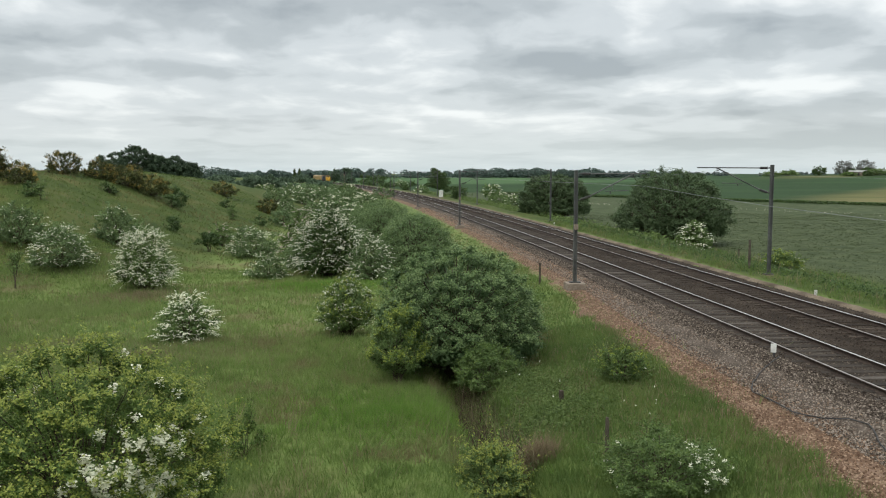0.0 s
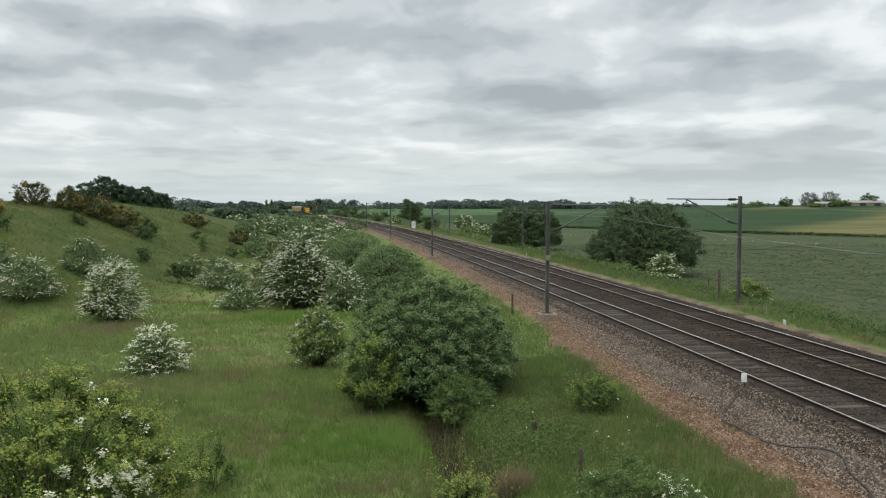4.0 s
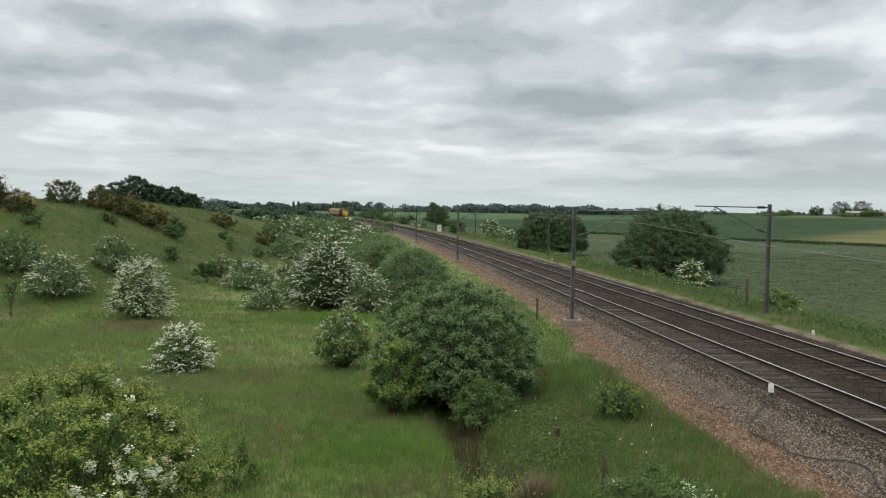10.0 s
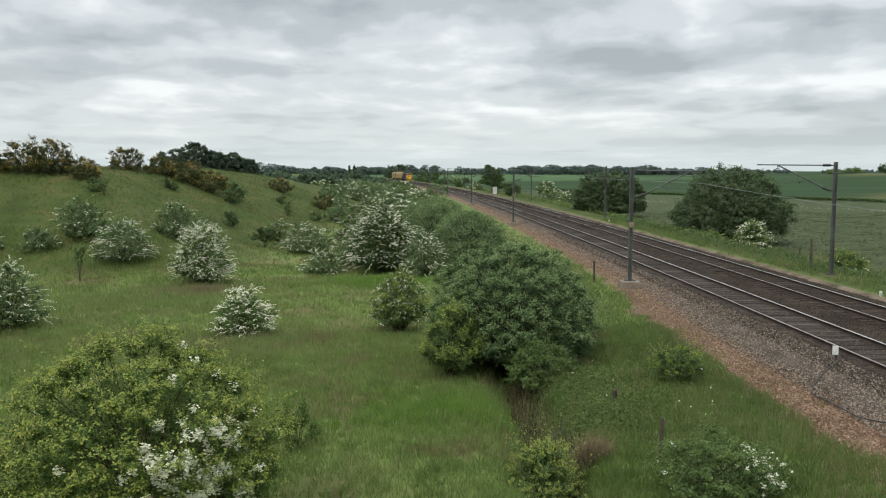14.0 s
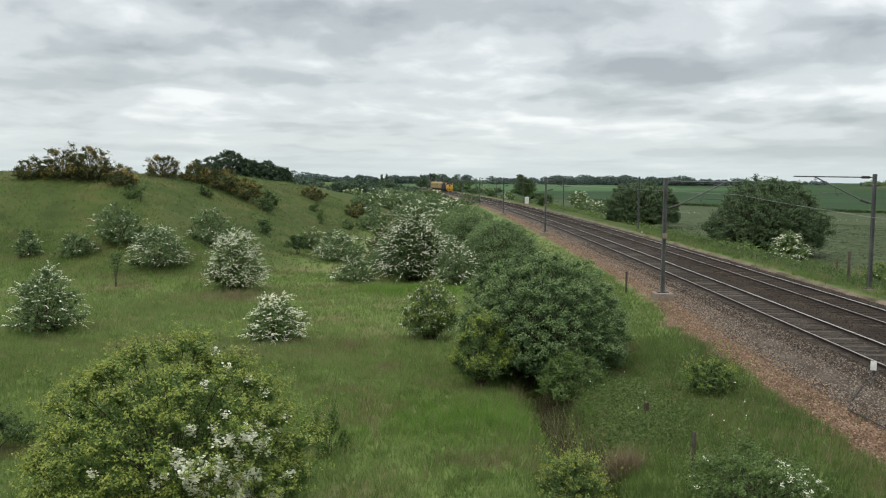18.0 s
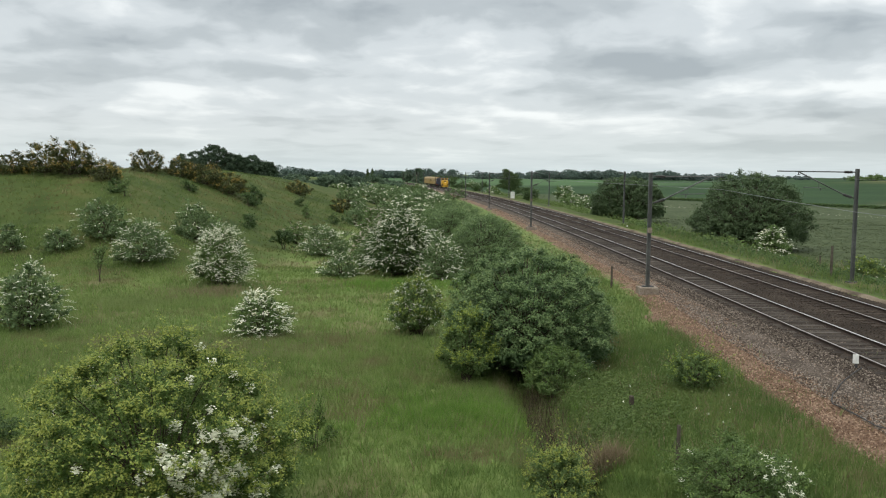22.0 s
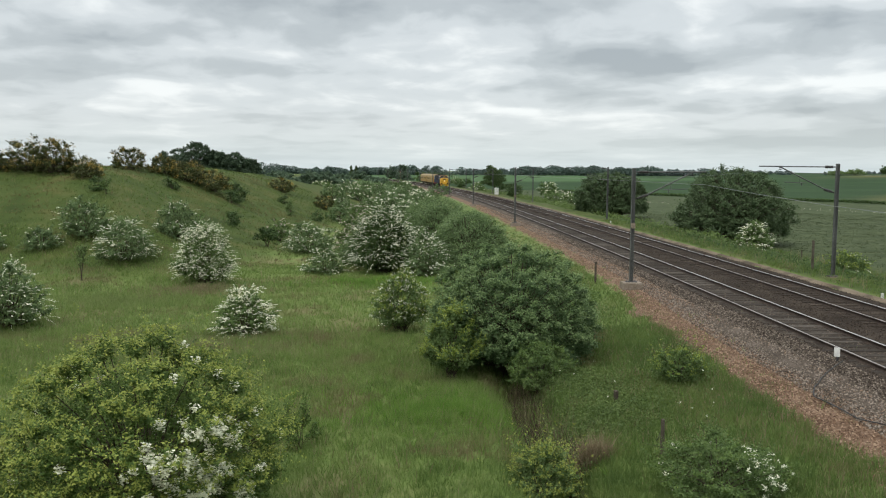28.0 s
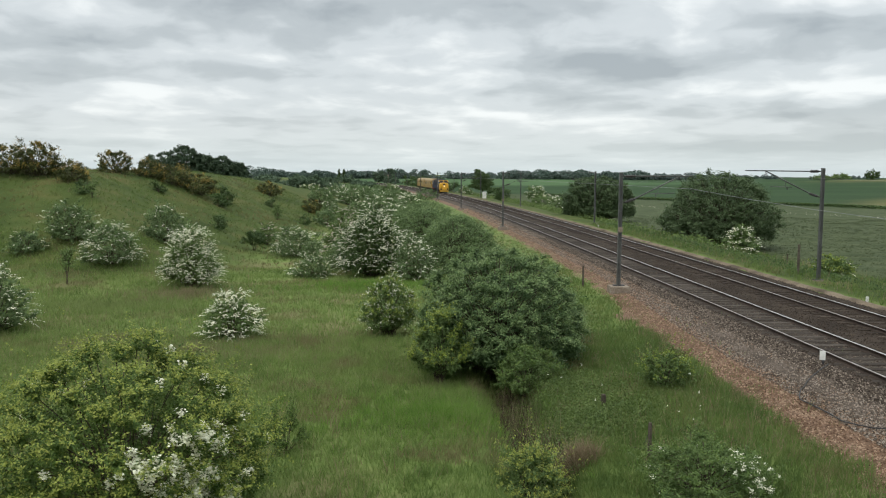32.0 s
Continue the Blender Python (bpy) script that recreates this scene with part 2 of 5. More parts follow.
BARK = material("bark", (0.035, 0.028, 0.02), (0.07, 0.056, 0.042), (0.12, 0.1, 0.08), 0.04, 0.4, bump=0.01)
HAW = leaf_material("hawthorn_leaf", (0.054, 0.094, 0.03), (0.12, 0.188, 0.06), (0.21, 0.28, 0.1))
# HAW again with its darks lifted and blued: haze painted into farther bushes
HAZEHAW = leaf_material("hazed_hawthorn_leaf", (0.075, 0.118, 0.05), (0.13, 0.195, 0.08), (0.21, 0.275, 0.115))
FRESH = leaf_material("fresh_leaf", (0.075, 0.12, 0.02), (0.185, 0.25, 0.042), (0.36, 0.40, 0.09))
MIDSAGE = leaf_material("sage_leaf", (0.063, 0.109, 0.0418), (0.122, 0.185, 0.0744), (0.197, 0.26, 0.13))
BRAMBLE = leaf_material("bramble_leaf", (0.05, 0.085, 0.024), (0.1, 0.15, 0.04), (0.165, 0.22, 0.066))
# GREY is darkened for the shaded body of the large sallow
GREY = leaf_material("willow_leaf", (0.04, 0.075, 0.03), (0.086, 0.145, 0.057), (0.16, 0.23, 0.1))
# SPRING is darkened to put shade inside the near hawthorn's crown
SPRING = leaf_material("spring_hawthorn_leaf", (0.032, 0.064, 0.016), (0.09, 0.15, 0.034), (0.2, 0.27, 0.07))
# young sallow leaves, paled to paint light on the upper crown
SILVER = leaf_material("lit_young_willow_leaf", (0.1, 0.16, 0.055), (0.172, 0.25, 0.094), (0.265, 0.345, 0.16))
# bronze new leaves, brightened to carry the light on the crown's top
BRONZE = leaf_material("lit_young_hawthorn_leaf", (0.165, 0.215, 0.045), (0.27, 0.32, 0.067), (0.40, 0.41, 0.11))
LEAFY = leaf_material("maple_leaf", (0.047, 0.076, 0.034), (0.086, 0.132, 0.058), (0.142, 0.193, 0.088))
DEEP = leaf_material("dark_leaf", (0.032, 0.06, 0.021), (0.066, 0.112, 0.037), (0.13, 0.185, 0.06))
GORSE = leaf_material("gorse_leaf", (0.03, 0.045, 0.014), (0.065, 0.08, 0.024), (0.12, 0.125, 0.038))
YELLOW = leaf_material("gorse_flower", (0.19, 0.13, 0.03), (0.32, 0.225, 0.048), (0.46, 0.345, 0.085))
MAY = leaf_material("may_blossom", (0.68, 0.69, 0.52), (0.82, 0.82, 0.68), (0.9, 0.9, 0.8))
PINKMAY = leaf_material("fading_blossom", (0.36, 0.31, 0.25), (0.54, 0.48, 0.41), (0.68, 0.63, 0.56))
# distance haze is painted into these three leaf colours, paler and bluer
SKYLINE = leaf_material("hazed_tree_leaf", (0.052, 0.086, 0.053), (0.086, 0.133, 0.078), (0.126, 0.179, 0.106))
HAZEWOOD = leaf_material("hazed_horizon_leaf", (0.08, 0.11, 0.105), (0.105, 0.14, 0.13), (0.135, 0.172, 0.158))
FARWOOD = leaf_material("hazed_distant_leaf", (0.056, 0.0897, 0.0759), (0.0874, 0.129, 0.107), (0.118, 0.163, 0.136))


# ---------------------------------------------------------------- lie of the land
BEND = 3.8e-4


def rail_x(y):
    """x of the rail next to the meadow, at y."""
    return 6.43 - 0.103 * (y - 60) - BEND / 2 * (y - 60) ** 2


def rail_slope(y):
    return -0.103 - BEND * (y - 60)


def off(x, y):
    """Distance to the right of that rail."""
    return (x - rail_x(y)) / math.sqrt(1 + rail_slope(y) ** 2)


def beside(d, y):
    """The point d to the right of that rail, near y, and the track's heading there."""
    s = rail_slope(y)
    c = 1 / math.sqrt(1 + s * s)
    return rail_x(y) + d * c, y - d * s * c, math.atan2(-s, 1)


def smooth(a, b, v):
    v = min(1, max(0, (v - a) / (b - a)))
    return v * v * (3 - 2 * v)


def land(x, y):
    d = off(x, y) if -80 < y < 1500 else 50
    z = -0.95
    if d > -12:
        z += 0.65 * smooth(-7.5, -2.6, d)
    if d > 4.5:
        z = -0.30 + 0.14 * smooth(6.4, 7.2, d) - 1.04 * smooth(9.0, 13.5, d)
    z -= 1.0 * math.exp(-((d + 9.3) / 0.6) ** 2) * smooth(30, 22, y)
    s = min((-13.5 - x) / 21.0, (y - 41) / 26.0)
    if s > 0 and d < 0:
        z += 6.1 * smooth(0, 1, s) * (1 - smooth(85, 215, y)) * (1 - 0.25 * smooth(-60, -120, x))
    z += 4.35 * (1 - smooth(2.0, 9.5, y)) * (1 - smooth(-8, -4, d)) * smooth(-60, -30, y)
    r = math.hypot((x - 250) / 150, (y - 470) / 110)
    return z + 5.6 * math.exp(-r * r)


def rough_land(x, y):
    d = off(x, y) if -80 < y < 1500 else 50
    loose = smooth(-3.6, -5.5, d) if d < 3 else smooth(8.5, 10, d)
    bumps = 0.10 * noise.noise((x * 0.5, y * 0.5, 0)) + 0.22 * noise.noise((x * 0.13, y * 0.13, 5))
    return land(x, y) + bumps * loose


# ---------------------------------------------------------------- building blocks
def soup(name, verts, faces, mat, smooth_faces=False):
    """A mesh from an array of points and an array of faces of one size."""
    verts, faces = np.asarray(verts, np.float32), np.asarray(faces, np.int32)
    me = bpy.data.meshes.new(name)
    me.vertices.add(len(verts))
    me.vertices.foreach_set("co", verts.ravel())
    me.loops.add(faces.size)
    me.loops.foreach_set("vertex_index", faces.ravel())
    me.polygons.add(len(faces))
    me.polygons.foreach_set("loop_start", np.arange(0, faces.size, faces.shape[1], dtype=np.int32))
    if smooth_faces:
        me.polygons.foreach_set("use_smooth", np.ones(len(faces), dtype=bool))
    me.update(calc_edges=True)
    me.materials.append(mat)
    return me


def part(name, shape, mat, parent=None, label=""):
    """One mesh object, from a bmesh or a mesh, under its thing."""
    if isinstance(shape, bmesh.types.BMesh):
        me = bpy.data.meshes.new(name)
        shape.to_mesh(me)
        shape.free()
        me.materials.append(mat)
    else:
        me = shape
    ob = new(name, me)
    ob.parent = parent
    return tagged(ob, label)


def thing(name, m, label, category, group="", kind=""):
    ob = new(name)
    ob.empty_display_size = 0.2
    ob.matrix_world = m
    return tagged(ob, label, category, group, kind)


def box(bm, cx, cy, cz, sx, sy, sz, bevel=0.0, turn=None):
    made = bmesh.ops.create_cube(bm, size=1)["verts"]
    m = Matrix.Translation((cx, cy, cz)) @ (turn or Matrix()) @ Matrix.Diagonal((sx, sy, sz, 1))
    bmesh.ops.transform(bm, matrix=m, verts=made)
    if bevel:
        edges = list({e for v in made for e in v.link_edges})
        bmesh.ops.bevel(bm, geom=edges, offset=bevel, segments=2, affect="EDGES", profile=0.6)
    return bm


def rod(bm, a, b, r1, r2=None, sides=8):
    a, b = Vector(a), Vector(b)
    made = bmesh.ops.create_cone(bm, cap_ends=True, segments=sides, radius1=r1, radius2=r1 if r2 is None else r2, depth=(b - a).length)["verts"]
    m = Matrix.Translation((a + b) / 2) @ (b - a).to_track_quat("Z", "Y").to_matrix().to_4x4()
    bmesh.ops.transform(bm, matrix=m, verts=made)
    return bm


def tube(points, radius, sides=6):
    """Points and quads of a tube along a line; radius is a number or one for each point."""
    pts = np.asarray(points, float)
    rad = np.broadcast_to(np.asarray(radius, float), (len(pts),))
    tang = np.gradient(pts, axis=0)
    tang /= np.linalg.norm(tang, axis=1)[:, None] + 1e-9
    ref = np.where(np.abs(tang[:, 2:3]) > 0.9, [[1.0, 0, 0]], [[0, 0, 1.0]])
    a = np.cross(tang, ref)
    a /= np.linalg.norm(a, axis=1)[:, None] + 1e-9
    b = np.cross(tang, a)
    ang = np.linspace(0, 2 * np.pi, sides, endpoint=False)
    ring = pts[:, None] + rad[:, None, None] * (np.cos(ang)[None, :, None] * a[:, None] + np.sin(ang)[None, :, None] * b[:, None])
    n = len(pts)
    i, j = np.meshgrid(np.arange(n - 1), np.arange(sides), indexing="ij")
    i, j = i.ravel(), j.ravel()
    k = (j + 1) % sides
    return ring.reshape(-1, 3), np.stack([i * sides + j, i * sides + k, (i + 1) * sides + k, (i + 1) * sides + j], 1)


def tubes(lines, radii, sides=5):
    V, F, base = [], [], 0
    for pts, r in zip(lines, radii):
        v, f = tube(pts, r, sides)
        V.append(v)
        F.append(f + base)
        base += len(v)
    return np.concatenate(V), np.concatenate(F)


def unit(v):
    return v / (np.linalg.norm(v, axis=-1, keepdims=True) + 1e-9)


def leaf_cloud(centres, outward, size, rng, slim=0.55, upward=0.5, wild=0.8):
    """Two folded triangles for each leaf, turned outward and up, with some disorder."""
    n = len(centres)
    nor = unit(outward * 0.6 + np.array([0, 0, upward]) + wild * rng.normal(size=(n, 3)))
    a = unit(np.cross(nor, rng.normal(size=(n, 3))))
    b = np.cross(nor, a)
    s = (size * rng.uniform(0.6, 1.3, n))[:, None]
    drop = nor * s * 0.18
    if size >= 0.1:
        # far foliage: one triangle a leaf, of the same area
        V = np.stack([centres + a * s, centres - a * s * 0.6 + b * s * slim * 1.25, centres - a * s * 0.6 - b * s * slim * 1.25], 1).reshape(-1, 3)
        return V, np.arange(3 * n).reshape(-1, 3)
    V = np.stack([centres + a * s, centres - a * s, centres + b * s * slim - drop, centres - b * s * slim - drop], 1).reshape(-1, 3)
    i = np.arange(n)[:, None] * 4
    return V, np.concatenate([i + [[0, 2, 1]], i + [[0, 1, 3]]])


def bush(name, x, y, w, h, leaf, count, label, category, seed, deep=None, leaves=None, blossom=None, flowers=0.0, lobes=9, spiky=0.25, bare=0.0, group="", sink=0.0, flower_size=0.6, heart=None, dome=False, puff=(20, 0.35, 1.1, 0.16), cone=0.0, upright=0.35, tips=None, ragged=1.0, skirt=0.6, wild=0.7, twig=0.012, stem=1.0, young_from=0.78, fuzz=0.6, square=0.0):
    """A shrub or tree: stems from the ground, boughs to each lobe of the crown, leaves and blossom along shoots."""
    rng = np.random.default_rng(seed)
    deep = deep or w
    top = thing(name, pose(x, y, rough_land(x, y) - 0.05 - sink, 0, 0, 0), label, category, group)
    leaves = leaves or HAW
    # lobes of the crown
    f = min(0.3, max(0.11, 0.82 / math.sqrt(lobes)))
    fr = f * rng.uniform(0.75, 1.25, lobes)
    ang = np.arange(lobes) * 2.39996 + rng.uniform(-0.5, 0.5, lobes)
    lift = np.sort(rng.uniform(0.10 + bare, 1.0 - 0.75 * f, lobes))
    lift = lift[np.argsort(rng.uniform(size=lobes))]
    wide = np.clip(1 - ((lift - 0.30 - bare * 0.5) / 0.72) ** 2, 0.02, 1) ** 0.5
    rad = (0.5 - 0.75 * fr) * wide * np.sqrt(rng.uniform(0.25, 1.0, lobes))
    core = max(1, lobes // 5)
    rad[:core] *= 0.4
    fr[:core] *= 1.45
    lift[:core] = rng.uniform(0.22 + bare * 0.6, 0.66, core)
    C = np.stack([np.cos(ang) * rad * w, np.sin(ang) * rad * deep, lift * h], 1)
    if dome:
        # a closed crown: small lobes over one rounded body
        q = (np.arange(lobes) + 0.5) / lobes
        zz = 1 - 1.72 * q
        aa = np.arange(lobes) * 2.39996 + seed
        d3 = np.stack([np.sqrt(1 - zz ** 2) * np.cos(aa), np.sqrt(1 - zz ** 2) * np.sin(aa), zz], 1)
        d3 = unit(d3 + rng.normal(size=(lobes, 3)) * 0.35 / math.sqrt(lobes))
        swell = np.array([1 + ragged * 0.30 * noise.noise((a * 1.4, b * 1.4, c * 1.4 + seed)) + ragged * 0.22 * noise.noise((a * 3.3, b * 3.3, c * 3.3 + seed)) for a, b, c in d3]) * rng.uniform(1 - 0.16 * ragged, 1.07, lobes)
        fr = np.full(lobes, max(0.07, 0.92 / math.sqrt(lobes))) * rng.uniform(0.75, 1.2, lobes)
        mid, tall = 0.40 + bare * 0.5, 0.60 - bare * 0.5
        half = np.array([w / 2, deep / 2, 1.0]) * np.ones((lobes, 1))
        half[:, 2] = np.where(d3[:, 2] > 0, tall * h, mid * h * 0.98)
        shell = half - fr[:, None] * np.array([w, deep, 0.8 * h]) * 0.8
        d3[:, :2] *= np.where(d3[:, 2] < 0, np.maximum(1 - d3[:, 2] ** 2, 0.1) ** (-0.5 * skirt), 1.0)[:, None]
        d3[:, :2] *= np.where(d3[:, 2] > 0, np.maximum(1 - d3[:, 2] ** 2, 0.12) ** (-0.5 * square), 1.0)[:, None]
        C = d3 * shell * swell[:, None] * np.stack([1 - cone * np.clip(d3[:, 2], 0, 1)] * 2 + [np.ones(lobes)], 1) + np.array([0, 0, mid * h])
    R = fr[:, None] * np.array([w, deep, h * 0.85])
    # shoots out of each lobe
    ns = max(60, count // 30)
    which = rng.integers(0, lobes, ns)
    way = unit(rng.normal(size=(ns, 3)) * (1 - 0.6 * upright) + np.array([0, 0, 0.3 + 0.8 * upright]) + (0.5 + 0.4 * upright) * unit(C[which] - np.array([0, 0, 0.35 * h])))
    reach = rng.uniform(0.75, 1.05, ns) + spiky * rng.exponential(0.5, ns) * (way[:, 2] > -0.1)
    tip = C[which] + way * R[which] * reach[:, None] + np.array([0, 0, 0.25]) * spiky * R[which] * (reach[:, None] - 0.7)
    start = C[which] + way * R[which] * 0.3
    pick = rng.integers(0, ns, count)
    t = np.where(rng.uniform(size=count) < 0.25, rng.uniform(-0.4, 0.5, count), rng.beta(1.9, 1.0, count))[:, None]
    P = start[pick] * (1 - t) + tip[pick] * t + rng.normal(size=(count, 3)) * (fuzz * leaf + 0.003 * w)
    if dome:
        # the body behind the lobes
        n_in = count // 4
        v3 = unit(rng.normal(size=(n_in, 3))) * rng.uniform(0.45, 0.86, (n_in, 1)) ** 0.5
        P[:n_in] = v3 * np.where(v3[:, 2:3] > 0, np.array([[w / 2, deep / 2, (0.60 - bare * 0.5) * h]]), np.array([[w / 2, deep / 2, (0.4 - bare * 0.5) * h]])) * (0.82 - 0.3 * cone) + np.array([0, 0, (0.4 + bare * 0.5) * h])
        P[:n_in, :2] *= np.where(v3[:, 2] < 0, np.maximum(1 - v3[:, 2] ** 2, 0.2) ** (-0.5 * skirt), 1.0)[:, None]
    # bring the whole crown to its true width and height
    g = np.array([w / 2 / np.percentile(np.abs(P[:, 0]), 98.5), deep / 2 / np.percentile(np.abs(P[:, 1]), 98.5), h / np.percentile(P[:, 2], 99.3)])
    P, C, R, tip, start = P * g, C * g, R * g, tip * g, start * g
    keep = P[:, 2] > 0.02 * h
    # young growth only on high, rising shoots: paints a lit top on the crown
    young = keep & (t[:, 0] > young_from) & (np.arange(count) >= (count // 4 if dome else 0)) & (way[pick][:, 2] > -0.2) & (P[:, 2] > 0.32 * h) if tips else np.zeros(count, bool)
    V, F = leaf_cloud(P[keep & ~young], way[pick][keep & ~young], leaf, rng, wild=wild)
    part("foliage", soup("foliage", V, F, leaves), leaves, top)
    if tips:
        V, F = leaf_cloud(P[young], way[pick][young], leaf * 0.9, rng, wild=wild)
        part("young_growth", soup("young_growth", V, F, tips), tips, top, "paler young growth, kept to the crown top as painted light")
    if flowers:
        # blossom sits in sprays that arch out of the crown
        nf = int(count * flowers * 0.6)
        each = puff[0]
        n_spray = max(6, nf // each)
        lo = rng.integers(0, lobes, n_spray * 8)
        out = unit(rng.normal(size=(n_spray * 8, 3)) * np.array([1, 1, 0.55]) + np.array([0, 0, 0.28]) + 0.7 * unit(C[lo] - np.array([0, 0, 0.4 * h])))
        root = C[lo] + out * R[lo] * 0.74
        if heart is not None:
            far = np.linalg.norm((root - np.array(heart[:3])) / np.array([1, 1, 1.1]), axis=1)
            order = np.argsort(np.where(rng.uniform(size=len(far)) < 0.028, 0.5, far / heart[3]) + rng.exponential(0.25, len(far)))
        else:
            order = np.argsort(rng.uniform(size=len(lo)) - 0.08 * out[:, 2])
        order = order[:n_spray]
        root, out, R2 = root[order], out[order], R[lo[order]]
        s = rng.uniform(0, 1, (n_spray, each))[:, :, None]
        reach2 = (np.minimum(np.linalg.norm(R2, axis=1), 0.22 * h) * rng.uniform(puff[1], puff[2], n_spray))[:, None, None]
        flat_out = unit(out * np.array([1, 1, 0.35]))
        Q = root[:, None] + flat_out[:, None] * reach2 * s + np.array([0, 0, 1.0]) * (0.35 * s - 0.45 * s * s) * reach2
        Q = (Q + rng.normal(size=Q.shape) * leaf * puff[3] + np.array([0, 0, leaf * 0.5])).reshape(-1, 3)
        Q = Q[Q[:, 2] > 0.06 * h]
        V, F = leaf_cloud(Q, np.tile([0, 0, 1.0], (len(Q), 1)), leaf * flower_size, rng, slim=0.9, upward=1.0, wild=0.45)
        part("blossom", soup("blossom", V, F, blossom or MAY), blossom or MAY, top)
    # stems and boughs
    lines, radii = [], []
    foot = rng.normal(size=(lobes, 2)) * 0.05 * w * (1 - min(0.9, bare * 2))
    thick = min(stem, 0.008 * h + 0.01)
    bits = 6 if leaf < 0.045 else 4
    for k in range(lobes):
        s = np.linspace(0, 1, bits)[:, None]
        base = np.array([foot[k, 0], foot[k, 1], 0.0])
        bend = np.array([C[k, 0] * 0.25, C[k, 1] * 0.25, C[k, 2] * 0.6])
        lines.append((1 - s) ** 2 * base + 2 * s * (1 - s) * bend + s ** 2 * C[k])
        radii.append(np.linspace(thick, thick * 0.4, bits))
    for k in rng.integers(0, ns, min(ns, 70)):
        s = np.linspace(0, 1, 3)[:, None]
        lines.append(C[which[k]] * (1 - s) + tip[k] * s)
        radii.append(np.linspace(min(thick * 0.4, twig), 0.003, 3))
    V, F = tubes(lines, radii, 5 if leaf < 0.045 else 3)
    part("wood", soup("wood", V, F, BARK), BARK, top)
    if bare:
        V, F = tube(np.array([[0, 0, 0], [0.01 * h, 0, 0.2 * h], [0, 0.01 * h, 0.5 * h]]), [0.045 * h, 0.032 * h, 0.015 * h], 8)
        part("trunk", soup("trunk", V, F, BARK), BARK, top)
    return top


# ---------------------------------------------------------------- ground
def lines_from(a, b, step, grow, reach_low, reach_high):
    mid = list(np.arange(a, b + 1e-6, step))
    low, high, s = [], [], step
    v = a
    while v > reach_low:
        s *= grow
        v -= s
        low.append(max(v, reach_low))
    v, s = b, step
    while v < reach_high:
        s *= grow
        v += s
        high.append(min(v, reach_high))
    return np.array(low[::-1] + mid + high)


def hedge_line(x):
    """y of the field boundary beyond the railway."""
    return 279.6 - 1.44 * x


gx = lines_from(-46, 27, 0.5, 1.11, -4000, 4000)
gy = lines_from(8, 84, 0.5, 1.075, -400, 4500)
GX, GY = np.meshgrid(gx, gy)
pts = np.array([(x, y, rough_land(x, y)) for x, y in zip(GX.ravel(), GY.ravel())])
nx, ny = len(gx), len(gy)
i, j = np.meshgrid(np.arange(ny - 1), np.arange(nx - 1), indexing="ij")
i, j = i.ravel(), j.ravel()
quads = np.stack([i * nx + j, i * nx + j + 1, (i + 1) * nx + j + 1, (i + 1) * nx + j], 1)


def ground_material():
    m = GRASS.copy()
    m.name = "ground"
    t = m.node_tree
    bsdf = t.nodes["Principled BSDF"]
    base = bsdf.inputs["Base Color"].links[0].from_socket
    geo = t.nodes.new("ShaderNodeNewGeometry")

    def field(name, stops, scale, stretch):
        at = t.nodes.new("ShaderNodeAttribute")
        at.attribute_name = name
        mp = node(t, "ShaderNodeMapping")
        mp.inputs["Scale"].default_value = stretch
        t.links.new(geo.outputs["Position"], mp.inputs[0])
        n = node(t, "ShaderNodeTexNoise", Scale=scale, Detail=5.0, Roughness=0.6)
        t.links.new(mp.outputs[0], n.inputs["Vector"])
        return at.outputs["Fac"], ramp(t, n.outputs[0], stops)

    col = base
    for name, stops, scale, stretch in (
        ("bank", [(0.33, (0.034, 0.053, 0.013)), (0.5, (0.055, 0.078, 0.02)), (0.64, (0.088, 0.092, 0.031))], 0.3, (1.0, 1.0, 1.0)),
        ("pasture", [(0.35, (0.039, 0.053, 0.023)), (0.5, (0.054, 0.071, 0.032)), (0.66, (0.074, 0.091, 0.044))], 0.6, (1.0, 1.0, 1.0)),
        ("crop", [(0.35, (0.017, 0.04, 0.014)), (0.55, (0.025, 0.054, 0.018)), (0.7, (0.036, 0.07, 0.024))], 0.03, (0.4, 1.0, 1.0)),
        ("stubble", [(0.35, (0.085, 0.09, 0.034)), (0.55, (0.135, 0.127, 0.05)), (0.7, (0.185, 0.166, 0.078))], 0.06, (0.4, 1.0, 1.0)),
        ("lea", [(0.35, (0.045, 0.09, 0.035)), (0.55, (0.06, 0.112, 0.044)), (0.7, (0.08, 0.13, 0.055))], 0.02, (0.4, 1.0, 1.0)),
        ("earth", [(0.35, (0.022, 0.016, 0.011)), (0.55, (0.045, 0.032, 0.022)), (0.7, (0.085, 0.06, 0.042))], 6.0, (1.0, 1.0, 1.0)),
    ):
        fac, shade = field(name, stops, scale, stretch)
        col = mix_color(t, fac, col, shade)
    t.links.new(col, bsdf.inputs["Base Color"])
    return m


ground = new("ground", soup("ground", pts, quads, ground_material(), True))
tagged(ground, "rough green meadow, verge and farm fields", "ground", kind="structure")


def mask(name, rule):
    at = ground.data.attributes.new(name, "FLOAT", "POINT")
    at.data.foreach_set("value", np.array([rule(x, y) for x, y, z in pts], np.float32))


def beyond(x, y):
    return smooth(-6, 6, y - hedge_line(x))


def right_side(x, y):
    return smooth(15, 19, off(x, y)) if -80 < y < 1500 else (1.0 if x > -150 else 0.0)


mask("pasture", lambda x, y: right_side(x, y))
mask("crop", lambda x, y: right_side(x, y) * beyond(x, y))
